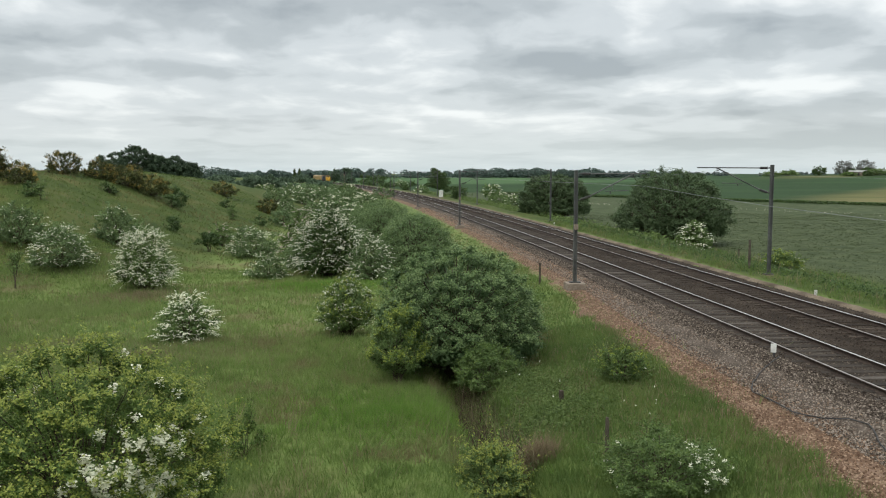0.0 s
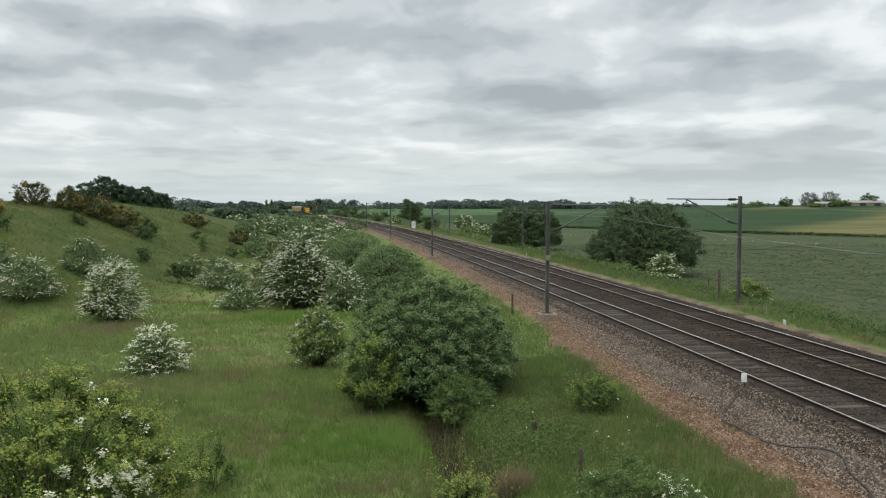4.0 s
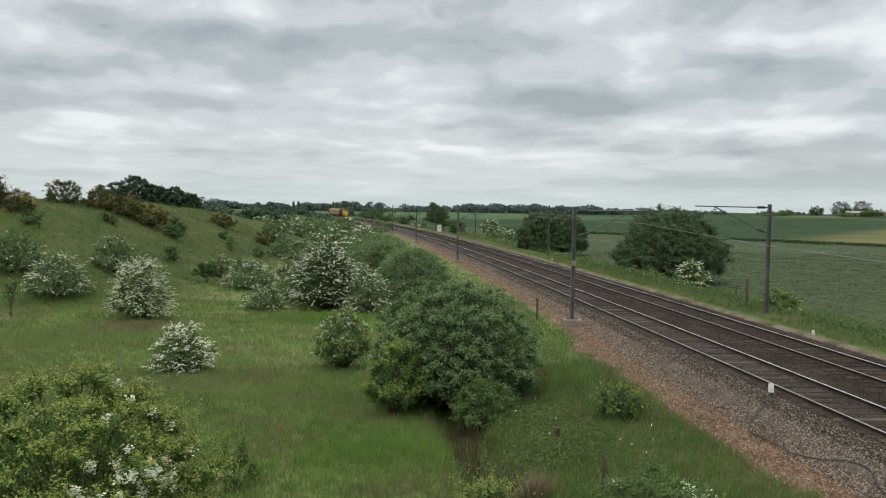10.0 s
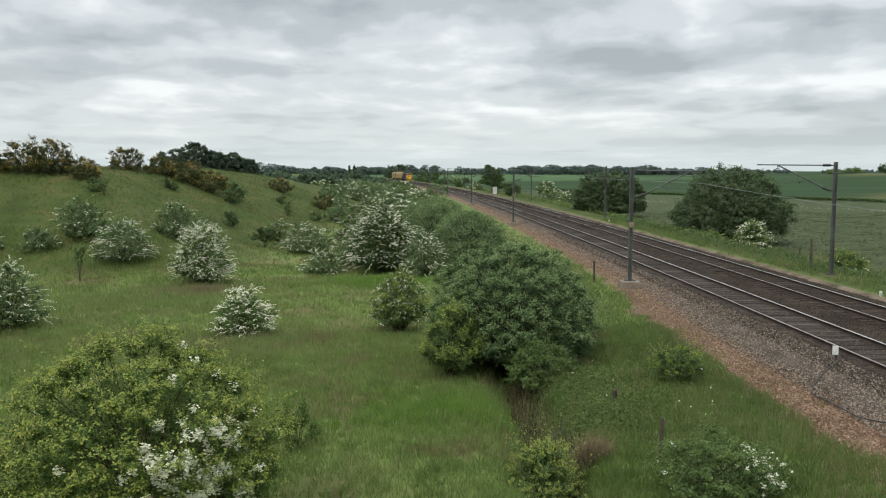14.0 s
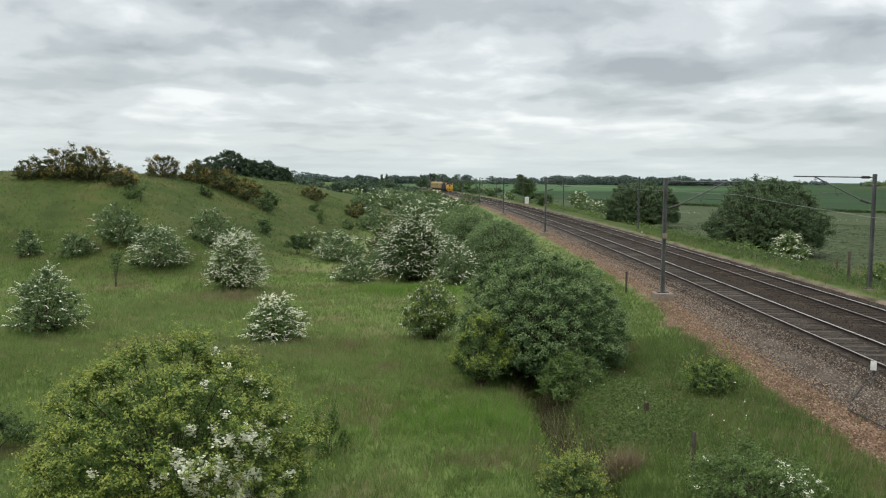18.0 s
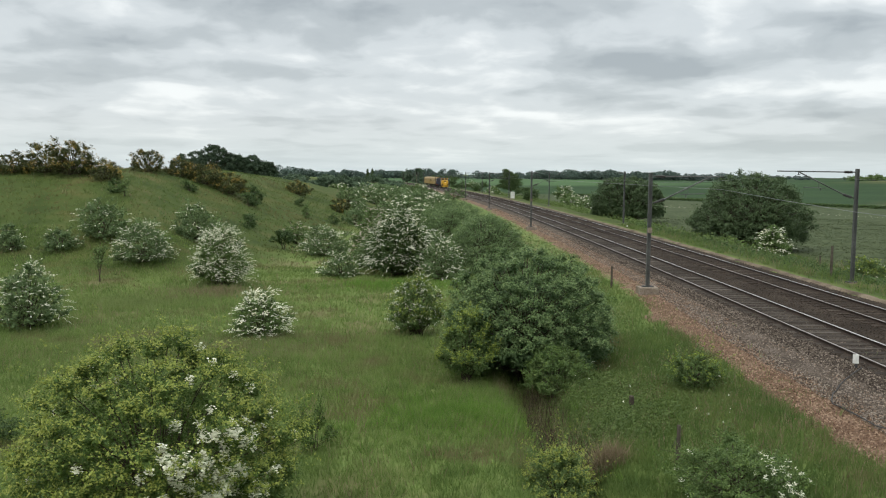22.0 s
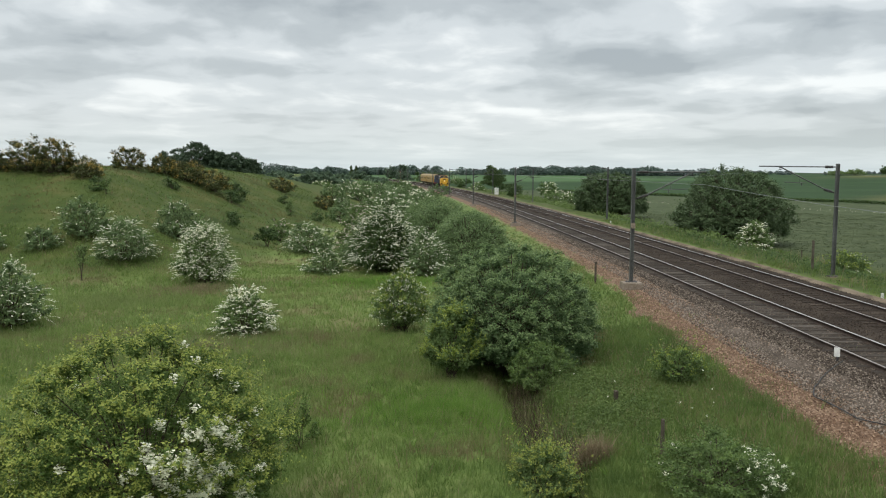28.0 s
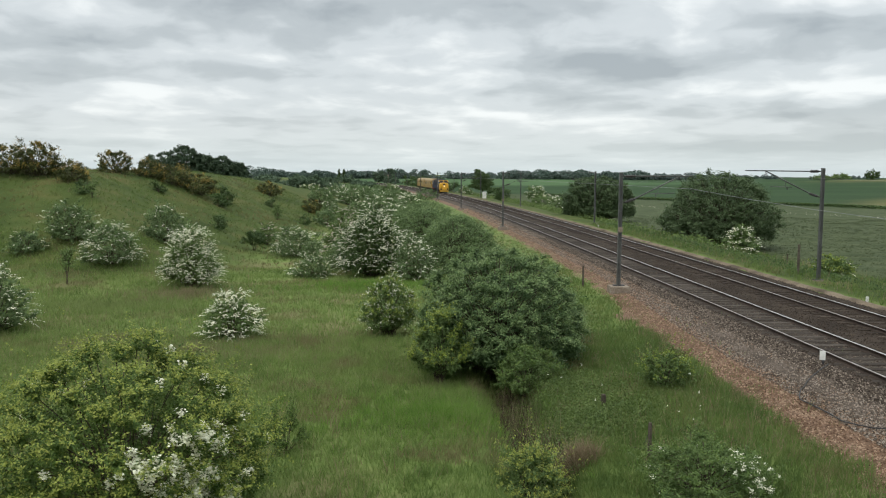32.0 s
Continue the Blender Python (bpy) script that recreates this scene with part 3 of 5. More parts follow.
mask("stubble", lambda x, y: right_side(x, y) * beyond(x, y) * smooth(70, 95, x) * (1 - smooth(-15, 15, y - 186 - 1.376 * (x - 73))) + math.exp(-((x - 188) / 20) ** 2 - ((y - 432) / 7) ** 2))
mask("lea", lambda x, y: right_side(x, y) * smooth(420, 480, y + 0.2 * x) * (1 - smooth(90, 160, x)))
mask("bank", lambda x, y: smooth(0.0, 0.25, min((-13.5 - x) / 21.0, (y - 41) / 26.0)) if -400 < x < 0 and off(x, y) < 0 else (smooth(7.0, 7.6, off(x, y)) if -60 < y < 600 else 0))
mask("earth", lambda x, y: math.exp(-((off(x, y) + 9.2) / 0.55) ** 2) * smooth(27, 21, y) * (0.8 if 8 < y < 60 else 0) if -80 < y < 300 else 0)


# ---------------------------------------------------------------- railway
def drift(y):
    """The gravel draws nearer to the rails away from the bridge end."""
    return smooth(25, 46, y)


def yields(d):
    """How far a point d beside the rail follows that drift: the outer edge most, the rails' side not at all."""
    return min(1.0, max(0.0, (-0.6 - d) / 1.6))


def strip(name, profile, y0, y1, step, mat, label, ragged=0.0, seed=0, pull=0.0):
    """A long body along the track with the cross-section profile of (offset, height)."""
    rng = np.random.default_rng(seed)
    ys = np.arange(y0, y1, step)
    V = []
    for y in ys:
        for k, (d, z) in enumerate(profile):
            edge = ragged if k in (0, len(profile) - 1) else 0
            dd = d + pull * drift(y) * yields(d) + edge * (noise.noise((y * 0.35, k * 7.0, seed)) + 0.5 * rng.normal() * 0.3)
            x, yy, _ = beside(dd, y)
            V.append((x, yy, z + 0.02 * noise.noise((x * 1.5, yy * 1.5, seed))))
    n, m = len(profile), len(ys)
    i, j = np.meshgrid(np.arange(m - 1), np.arange(n - 1), indexing="ij")
    i, j = i.ravel(), j.ravel()
    F = np.stack([i * n + j, i * n + j + 1, (i + 1) * n + j + 1, (i + 1) * n + j], 1)
    ob = new(name, soup(name, V, F, mat, True))
    return tagged(ob, label, name.replace("_", " "), kind="structure")


strip("gravel_path", [(-3.95, -0.44), (-3.6, -0.335), (-3.2, -0.30), (-2.6, -0.27), (-1.9, -0.262)], 4, 330, 0.6, CESS, "reddish gravel cess beside the ballast", 0.75, 3, 0.5)
strip("ballast_shoulder", [(-2.75, -0.36), (-2.2, -0.25), (-0.9, -0.145), (-0.3, -0.137)], -30, 420, 0.8, SHOULDER, "grey-brown ballast shoulder beside the near track", 0.3, 5, 0.8)
strip("track_bed", [(-0.32, -0.138), (0.2, -0.147), (0.75, -0.152), (1.5, -0.15), (1.95, -0.15), (2.1, -0.17)], -30, 420, 0.8, CRIB, "grey stone bed of the near track", 0.05, 8)
strip("ballast", [(1.95, -0.165), (2.6, -0.16), (4.4, -0.15), (6.0, -0.13), (6.5, -0.2), (6.85, -0.3)], -30, 620, 0.8, BALLAST, "dark crushed stone ballast under the far track", 0.06, 6)
strip("gravel_edge", [(6.6, -0.24), (6.8, -0.14), (6.95, -0.13), (7.2, -0.2)], -30, 480, 0.5, TAN, "pale tan gravel edge beyond the far track", 0.3, 7)

RAIL_SECTION = [(-0.07, -0.15), (0.07, -0.15), (0.07, -0.135), (0.012, -0.12), (0.012, -0.045), (0.036, -0.035), (0.036, -0.004), (0.028, 0.0), (-0.028, 0.0), (-0.036, -0.004), (-0.036, -0.035), (-0.012, -0.045), (-0.012, -0.12), (-0.07, -0.135)]


def rail(track, d, head):
    ys = np.concatenate([np.arange(-30, 100, 1.5), np.arange(100, 640, 4.0)])
    V = []
    for y in ys:
        for a, z in RAIL_SECTION:
            x, yy, _ = beside(d + a, y)
            V.append((x, yy, z))
    n = len(RAIL_SECTION)
    i, j = np.meshgrid(np.arange(len(ys) - 1), np.arange(n), indexing="ij")
    i, j = i.ravel(), j.ravel()
    k = (j + 1) % n
    me = soup("rail", V, np.stack([i * n + j, i * n + k, (i + 1) * n + k, (i + 1) * n + j], 1), RUST)
    me.materials.append(head)
    bright = np.zeros(len(me.polygons), np.int32)
    bright[j == 7] = 1
    me.polygons.foreach_set("material_index", bright)
    part("rail", me, RUST, track, "steel rail with a bright worn head" if head is RAILTOP else "rusty steel rail with a dull head")


bm = bmesh.new()
box(bm, 0, 0, 0, 2.5, 0.24, 0.13, 0.02)
sleeper_mesh = bpy.data.meshes.new("sleeper")
bm.to_mesh(sleeper_mesh)
bm.free()
dark_sleeper_mesh = sleeper_mesh.copy()
sleeper_mesh.materials.append(SLEEPER)
dark_sleeper_mesh.materials.append(OLDSLEEPER)


def track(middle, label, mesh, mat):
    top = thing("railway_track", pose(0, 0, 0), label, "railway track", "running lines", "structure")
    for d, head in ((-0.7525, DULLTOP), (0.7525, RAILTOP)):
        rail(top, middle + d, head)
    far_v, far_f, base = [], [], 0
    cube = np.array([(sx * 1.25, sy * 0.12, sz * 0.065) for sx in (-1, 1) for sy in (-1, 1) for sz in (-1, 1)])
    quads = np.array([(0, 1, 3, 2), (4, 6, 7, 5), (0, 4, 5, 1), (2, 3, 7, 6), (1, 5, 7, 3), (0, 2, 6, 4)])
    y, k = 12.0, 0
    while y < 560:
        x, yy, head = beside(middle, y)
        if y < 116:
            s = new("sleeper", mesh)
            s.parent, s.matrix_basis = top, pose(x, yy, -0.193, 0, 0, math.degrees(head) + 0.4 * math.sin(k * 12.9))
        else:
            c, sn = math.cos(head), math.sin(head)
            P = np.stack([x + cube[:, 0] * c - cube[:, 1] * sn, yy + cube[:, 0] * sn + cube[:, 1] * c, cube[:, 2] - 0.193], 1)
            far_v.append(P)
            far_f.append(quads + base)
            base += 8
        y += 0.65
        k += 1
    part("far_sleepers", soup("far_sleepers", np.concatenate(far_v), np.concatenate(far_f), mat), mat, top)["kind"] = "stuff"
    return top


track(0.7525, "near railway track with rusty rails on concrete sleepers", sleeper_mesh, SLEEPER)
track(4.42, "far railway track with rusty rails in dark ballast", dark_sleeper_mesh, OLDSLEEPER)


# ---------------------------------------------------------------- overhead line
def i_beam(h, w=0.16, t=0.03):
    bm = bmesh.new()
    for s in (-1, 1):
        box(bm, s * (w / 2 - t / 2), 0, h / 2, t, 0.14, h, 0.004)
    box(bm, 0, 0, h / 2, w - 2 * t, 0.03, h, 0.0)
    return bm


def mast(m, arm, high, label, far_side, tube_size=1.0):
    """Mast with a cantilever that reaches arm metres along its own x."""
    top = thing("catenary_mast", m, label, "catenary mast", "masts along the line")
    pole = part("pole", i_beam(high), STEEL, top, "galvanised steel column")
    bm = box(bmesh.new(), 0, 0, -0.08, 0.86, 0.84, 0.56, 0.04) if not far_side else box(bmesh.new(), 0, 0, -0.12, 0.5, 0.5, 0.3, 0.04)
    part("plinth", bm, CONCRETE, top, "concrete foundation block")
    bm = box(bmesh.new(), 0, 0, 0.215 if not far_side else 0.045, 0.5, 0.34, 0.04, 0.006)
    part("base_plate", bm, DARKSTEEL, pole)
    zt, s = high - 0.16, 1 if arm > 0 else -1
    strut_low = high - (1.35 if not far_side else 1.42)
    tip = arm * (0.82 if not far_side else 0.74)
    tie = part("tie_tube", rod(bmesh.new(), (s * 0.62, 0, zt), (arm, 0, zt + 0.02), 0.028 * tube_size), STEEL, top)
    strut = part("strut_tube", rod(bmesh.new(), (s * 0.62, 0, strut_low + 0.17), (tip, 0, zt), 0.032 * tube_size), STEEL, top)
    for z0, z1, held in ((zt, zt, tie), (strut_low, strut_low + 0.17, strut)):
        bm = bmesh.new()
        a, b = Vector((s * 0.12, 0, z0)), Vector((s * 0.66, 0, z1))
        rod(bm, a, b, 0.03)
        for k in range(5):
            p = a.lerp(b, 0.3 + 0.15 * k)
            rod(bm, p - (b - a).normalized() * 0.02, p + (b - a).normalized() * 0.02, 0.075, 0.06, 10)
        part("insulator", bm, PORCELAIN, held, "dark ribbed insulator")
    q = 0.52 if not far_side else 0.55
    p = Vector((s * 0.62, 0, strut_low + 0.17)).lerp(Vector((tip, 0, zt)), q)
    bm = bmesh.new()
    rod(bm, p, p - Vector((0, 0, 0.28)), 0.014)
    rod(bm, p - Vector((s * 0.35, 0, 0.30)), p + Vector((s * 0.75, 0, -0.26)), 0.018)
    rod(bm, p + Vector((-s * 0.1, 0, -0.42)), p + Vector((-s * 0.08, 0, -0.28)), 0.03)
    part("steady_arm", bm, STEEL, strut)
    bm = bmesh.new()
    rod(bm, (tip, 0, zt), (tip - s * 0.02, 0, zt - 0.16), 0.018)
    rod(bm, (tip - s * 0.1, 0, zt - 0.14), (tip + s * 0.06, 0, zt - 0.16), 0.018)
    part("wire_clamp", bm, DARKSTEEL, tie)
    if not far_side:
        part("plate", box(bmesh.new(), 0, -0.1, 2.75, 0.2, 0.02, 0.24, 0.004), CONCRETE, pole, "small pale plate on the column")
    return top


NEAR_Y = [38.9] + [81.9 + 44.4 * k for k in range(9)]
FAR_Y = [42.2 + 47.9 * k for k in range(9)]
x, y, head = beside(-2.5, NEAR_Y[0])
first = mast(pose(x, y, -0.17, 0, 0, math.degrees(head)), 3.25, 5.31, "grey steel overhead line mast on a concrete block beside the gravel", False)
x, y, head = beside(-2.5, NEAR_Y[1])
second = mast(pose(x, y, -0.17, 0, 0, math.degrees(head)), 3.25, 5.47, "grey steel overhead line mast with slender arms beside the gravel", False, 0.5)
for y0 in NEAR_Y[2:]:
    x, y, head = beside(-2.5, y0)
    copy_thing(second, pose(x, y, -0.17, 0, 0, math.degrees(head)))
x, y, head = beside(8.4, FAR_Y[0])
first = mast(pose(x, y, -0.14, 0, 0, math.degrees(head)), -3.9, 5.57, "grey steel overhead line mast beyond the tracks", True)
x, y, head = beside(8.4, FAR_Y[1])
second = mast(pose(x, y, -0.14, 0, 0, math.degrees(head)), -3.9, 5.55, "grey steel overhead line mast with slender arms beyond the tracks", True, 0.45)
for y0 in FAR_Y[2:]:
    x, y, head = beside(8.4, y0)
    copy_thing(second, pose(x, y, -0.14, 0, 0, math.degrees(head)))


def wire(name, d, heights, r, label):
    P = []
    for y, z in heights:
        x, yy, _ = beside(d, y)
        P.append((x, yy, z))
    V, F = tube(P, r, 5)
    return tagged(new(name, soup(name, V, F, WIRE)), label, "overhead wire", "overhead wires")


def span(ys, z_mast, sag, before):
    rows = list(before)
    for a, b in zip(ys, ys[1:]):
        for k in range(10):
            s = k / 10
            rows.append((a + (b - a) * s, z_mast - sag * 4 * s * (1 - s)))
    return rows


wire("contact_wire", 0.75, span(NEAR_Y, 4.42, 0.0, [(-25, 3.62), (0, 3.66), (12, 3.72), (21.5, 3.86), (27.4, 3.98), (33, 4.17)]), 0.0085, "taut grey contact wire over the near track")
wire("catenary_wire", 4.42, span(FAR_Y, 5.05, 0.55, [(-25, 5.0), (0, 4.6), (20, 4.75)]), 0.004, "thin grey catenary wire over the far track")


# ---------------------------------------------------------------- train
YELLOWPAINT = material("yellow_coach_paint", (0.24, 0.145, 0.025), (0.30, 0.185, 0.033), (0.36, 0.23, 0.05), 0.3, 2.5, rough=0.4, piece=0.001)
NOSEYELLOW = material("warning_yellow_paint", (0.48, 0.25, 0.015), (0.58, 0.32, 0.02), (0.65, 0.38, 0.03), 0.3, 1.5, rough=0.4, piece=0.001)
BLUEPAINT = material("dark_blue_paint", (0.006, 0.009, 0.022), (0.011, 0.016, 0.036), (0.02, 0.027, 0.055), 0.3, 2.0, rough=0.7, piece=0.001)
ROOFGREY = material("grey_roof_paint", (0.08, 0.08, 0.08), (0.13, 0.13, 0.127), (0.2, 0.2, 0.19), 0.3, 1.5, rough=0.7, piece=0.001)
CREAM = material("faded_yellow_roof", (0.2, 0.14, 0.06), (0.27, 0.195, 0.09), (0.34, 0.26, 0.13), 0.4, 2.5, rough=0.6, piece=0.001)
UNDER = material("grimy_underframe", (0.015, 0.014, 0.013), (0.03, 0.027, 0.024), (0.055, 0.05, 0.045), 0.2, 1.0, piece=0.001)
REDPAINT = material("red_paint", (0.3, 0.02, 0.015), (0.42, 0.035, 0.025), (0.5, 0.06, 0.04), 0.2, 0.6, rough=0.5, piece=0.001)
DARKGLASS = material("dark_glass", (0.008, 0.01, 0.012), (0.014, 0.017, 0.02), (0.022, 0.026, 0.03), 0.3, 1.0, rough=0.08, piece=0.001)
LAMP = bpy.data.materials.new("lit_headlamp")
LAMP.use_nodes = True
LAMP.node_tree.nodes["Principled BSDF"].inputs["Base Color"].default_value = (1, 0.9, 0.7, 1)
LAMP.node_tree.nodes["Principled BSDF"].inputs["Emission Color"].default_value = (1.0, 0.80, 0.52, 1)
LAMP.node_tree.nodes["Principled BSDF"].inputs["Emission Strength"].default_value = 1.5


def hull(bm, section, ya, yb):
    """A closed body from ya to yb with the cross-section of (x, z) points."""
    a = [bm.verts.new((x, ya, z)) for x, z in section]
    b = [bm.verts.new((x, yb, z)) for x, z in section]
    n = len(section)
    for k in range(n):
        bm.faces.new((a[k], a[(k + 1) % n], b[(k + 1) % n], b[k]))
    bm.faces.new(a[::-1])
    bm.faces.new(b)
    bmesh.ops.recalc_face_normals(bm, faces=bm.faces)
    return bm


def wheelset(vehicle, ys):
    for y in ys:
        bm = bmesh.new()
        for s in (-1, 1):
            rod(bm, (s * 0.70, y, 0.47), (s * 0.82, y, 0.47), 0.47, sides=20)
        rod(bm, (-0.7, y, 0.47), (0.7, y, 0.47), 0.08)
        part("wheelset", bm, UNDER, vehicle)


def bogie(vehicle, y, reach):
    bm = bmesh.new()
    for s in (-1, 1):
        box(bm, s * 1.0, y, 0.62, 0.14, reach, 0.28, 0.04)
        box(bm, s * 1.05, y, 0.75, 0.16, 0.7, 0.35, 0.05)
    box(bm, 0, y, 0.7, 2.0, 0.5, 0.2, 0.03)
    return part("bogie_frame", bm, UNDER, vehicle)


def side_section(half, floor, eaves, crown, steps=7):
    pts = [(-half, floor), (half, floor), (half, eaves)]
    for k in range(1, steps):
        a = math.pi * k / steps
        pts.append((half * math.cos(a), eaves + (crown - eaves) * math.sin(a)))
    return pts + [(-half, eaves)]


def coach(m, label):
    c = thing("coach", m, label, "railway coach", "test train")
    body = part("body", hull(bmesh.new(), [(-1.36, 1.0), (1.36, 1.0), (1.41, 1.7), (1.40, 2.9), (-1.40, 2.9), (-1.41, 1.7)], -10.0, 10.0), YELLOWPAINT, c, "yellow coach body")
    roof = part("roof", hull(bmesh.new(), side_section(1.405, 2.904, 3.0, 3.66), -10.0, 10.0), CREAM, c, "faded yellow roof")
    for k in range(5):
        part("roof_vent", box(bmesh.new(), 0, -8 + 4 * k, 3.68, 0.5, 0.7, 0.1, 0.03), ROOFGREY, roof)
    for s in (-1, 1):
        for y in (-7.6, -3.2, 2.4, 5.1, 7.9):
            part("window", box(bmesh.new(), s * 1.40, y, 2.35, 0.04, 1.1, 0.6, 0.01), DARKGLASS, body)
        for y in (-9.3, 9.3):
            part("door", box(bmesh.new(), s * 1.40, y, 2.0, 0.045, 0.75, 1.8, 0.02), YELLOWPAINT, body)
        part("skirt", box(bmesh.new(), s * 1.3, 0, 0.86, 0.12, 11.0, 0.5, 0.03), UNDER, c, "dark underframe equipment")
    part("underframe", box(bmesh.new(), 0, 0, 0.94, 2.5, 19.6, 0.11, 0.02), UNDER, c)
    for s in (-1, 1):
        part("gangway", box(bmesh.new(), 0, s * 10.1, 2.1, 1.2, 0.22, 2.1, 0.04), UNDER, c)
        wheelset(bogie(c, s * 7.1, 3.4), (s * 7.1 - 1.3, s * 7.1 + 1.3))
        for t in (-0.86, 0.86):
            part("buffer", rod(bmesh.new(), (t, s * 10.0, 1.06), (t, s * 10.45, 1.06), 0.09), UNDER, c)
    return c


def locomotive(m):
    """Six-axle diesel with a nose in front of the cab; it heads along its own -y."""
    c = thing("locomotive", m, "dark blue diesel locomotive with yellow nose and lit headlamp", "locomotive", "test train")
    part("body", hull(bmesh.new(), [(-1.3, 1.05), (1.3, 1.05), (1.35, 1.5), (1.34, 2.85), (-1.34, 2.85), (-1.35, 1.5)], -7.9, 7.9), BLUEPAINT, c, "dark blue body sides")
    roof = part("roof", hull(bmesh.new(), side_section(1.33, 2.852, 2.93, 3.55), -6.4, 6.4), UNDER, c, "sooty dark curved roof")
    bm = bmesh.new()
    rod(bm, (0, 3.2, 3.5), (0, 3.2, 3.66), 0.7, sides=24)
    part("roof_fan", bm, UNDER, roof)
    part("exhaust", box(bmesh.new(), 0, -0.8, 3.6, 0.5, 1.2, 0.12, 0.03), UNDER, roof)
    for s in (-1, 1):
        cab = hull(bmesh.new(), side_section(1.31, 2.853, 2.97, 3.55), s * 6.42, s * 7.75)
        for v in cab.verts:
            if abs(v.co.y) > 7.0:
                v.co.x *= 0.93
                if v.co.z > 2.9:
                    v.co.y -= s * 0.35 * (v.co.z - 2.85)
        part("cab_top", cab, BLUEPAINT, c, "dark blue cab roof")
        front = part("cab_front", box(bmesh.new(), 0, s * 7.72, 3.02, 2.36, 0.06, 0.62, 0.02, Matrix.Rotation(s * radians(19), 4, "X")), NOSEYELLOW, c, "yellow cab front")
        nose = hull(bmesh.new(), [(-1.26, 1.06), (1.26, 1.06), (1.28, 2.3), (1.0, 2.62), (0, 2.74), (-1.0, 2.62), (-1.28, 2.3)], s * 7.92, s * 9.25)
        for v in nose.verts:
            if abs(v.co.y) > 9.0:
                v.co.x *= 0.86
                v.co.z -= 0.12 if v.co.z > 2 else 0
        nose_end = part("nose", nose, NOSEYELLOW, c, "full yellow nose end")
        for t in (-0.62, 0.62):
            tilt = Matrix.Rotation(s * radians(19), 4, "X")
            part("windscreen", box(bmesh.new(), t * 0.9, s * 7.76, 3.05, 0.95, 0.05, 0.4, 0.015, tilt), DARKGLASS, front, "dark cab windscreen")
            part("cab_window", box(bmesh.new(), 1.33 * (1 if t > 0 else -1), s * 7.0, 2.72, 0.05, 0.75, 0.55, 0.02), DARKGLASS, c)
            part("cab_surround", box(bmesh.new(), 1.325 * (1 if t > 0 else -1), s * 7.0, 2.72, 0.04, 1.25, 0.95, 0.03), WHITEPAINT, c, "pale cab window surround")
            lamp = rod(bmesh.new(), (t * 1.2, s * 9.2, 1.55), (t * 1.2, s * 9.3, 1.55), 0.11, sides=14)
            part("marker_light", lamp, DARKGLASS, nose_end, "round marker light")
            bm = bmesh.new()
            rod(bm, (t * 1.38, s * 9.2, 1.05), (t * 1.38, s * 9.7, 1.05), 0.1)
            rod(bm, (t * 1.38, s * 9.68, 1.05), (t * 1.38, s * 9.74, 1.05), 0.23, sides=18)
            part("buffer", bm, UNDER, c)
        part("headlamp", rod(bmesh.new(), (0, s * 9.2, 1.78), (0, s * 9.32, 1.78), 0.12, sides=18), LAMP if s < 0 else DARKGLASS, nose_end, "round headlamp, lit" if s < 0 else "round headlamp, unlit")
        part("nose_grille", box(bmesh.new(), 0, s * 9.24, 2.2, 0.7, 0.04, 0.42, 0.01), UNDER, nose_end)
        part("buffer_beam", box(bmesh.new(), 0, s * 9.2, 1.0, 2.5, 0.25, 0.42, 0.04), REDPAINT if s > 0 else NOSEYELLOW, c)
        part("snowplough", box(bmesh.new(), 0, s * 9.1, 0.5, 2.3, 0.2, 0.36, 0.05), NOSEYELLOW if s < 0 else UNDER, c)
        wheelset(bogie(c, s * 5.7, 4.9), (s * 5.7 - 1.9, s * 5.7, s * 5.7 + 1.9))
        for k in range(4):
            part("side_grille", box(bmesh.new(), s * 1.345, -4.2 + 2.1 * k, 2.35, 0.04, 1.3, 0.6, 0.01), UNDER, c)
    part("fuel_tank", box(bmesh.new(), 0, 0, 0.75, 2.3, 4.4, 0.6, 0.1), UNDER, c)
    return c


# distance of the locomotive's front from the camera's foot along the line, by time
FRONT = [(0, 468.5), (3, 446), (6, 421.5), (9, 397.5), (13, 365), (17, 335.5), (19, 320), (21, 305), (23, 289), (25, 273), (28, 252), (30, 237.5), (32, 223)]


def on_track(y):
    x, yy, head = beside(4.42, y)
    return pose(x, yy, 0.0, 0, 0, math.degrees(head))


def ride(back):
    rows = []
    for t, y in FRONT:
        s = rail_slope(y)
        rows.append((t, on_track(y + back / math.sqrt(1 + s * s))))
    return rows


loco = locomotive(on_track(480))
coaches = [coach(on_track(500), "yellow test train coach with few dark windows"), coach(on_track(520), "yellow test train coach at the rear")]


def motions():
    walk(loco, ride(9.6))
    walk(coaches[0], ride(9.6 + 20.1))
    walk(coaches[1], ride(9.6 + 41.1))


# ---------------------------------------------------------------- shrubs of the meadow
def grow(rows, name, label, category, leaf, leaves, blossom, flowers, group="", dense=1.9, **more):
    for k, (x, y, w, h, seed) in enumerate(rows):
        count = int(min(60000, dense * w * h / (leaf * leaf * 0.55)))
        bush(name, x, y, w, h, leaf, count, label, category, seed, leaves=leaves, blossom=blossom, flowers=flowers, group=group, **more)


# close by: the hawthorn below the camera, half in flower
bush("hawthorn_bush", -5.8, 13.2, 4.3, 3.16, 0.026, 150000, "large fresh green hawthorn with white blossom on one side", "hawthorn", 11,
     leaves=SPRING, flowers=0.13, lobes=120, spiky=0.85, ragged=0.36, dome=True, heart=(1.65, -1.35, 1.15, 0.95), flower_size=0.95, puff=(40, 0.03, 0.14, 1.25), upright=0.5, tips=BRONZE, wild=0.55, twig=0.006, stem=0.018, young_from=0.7)
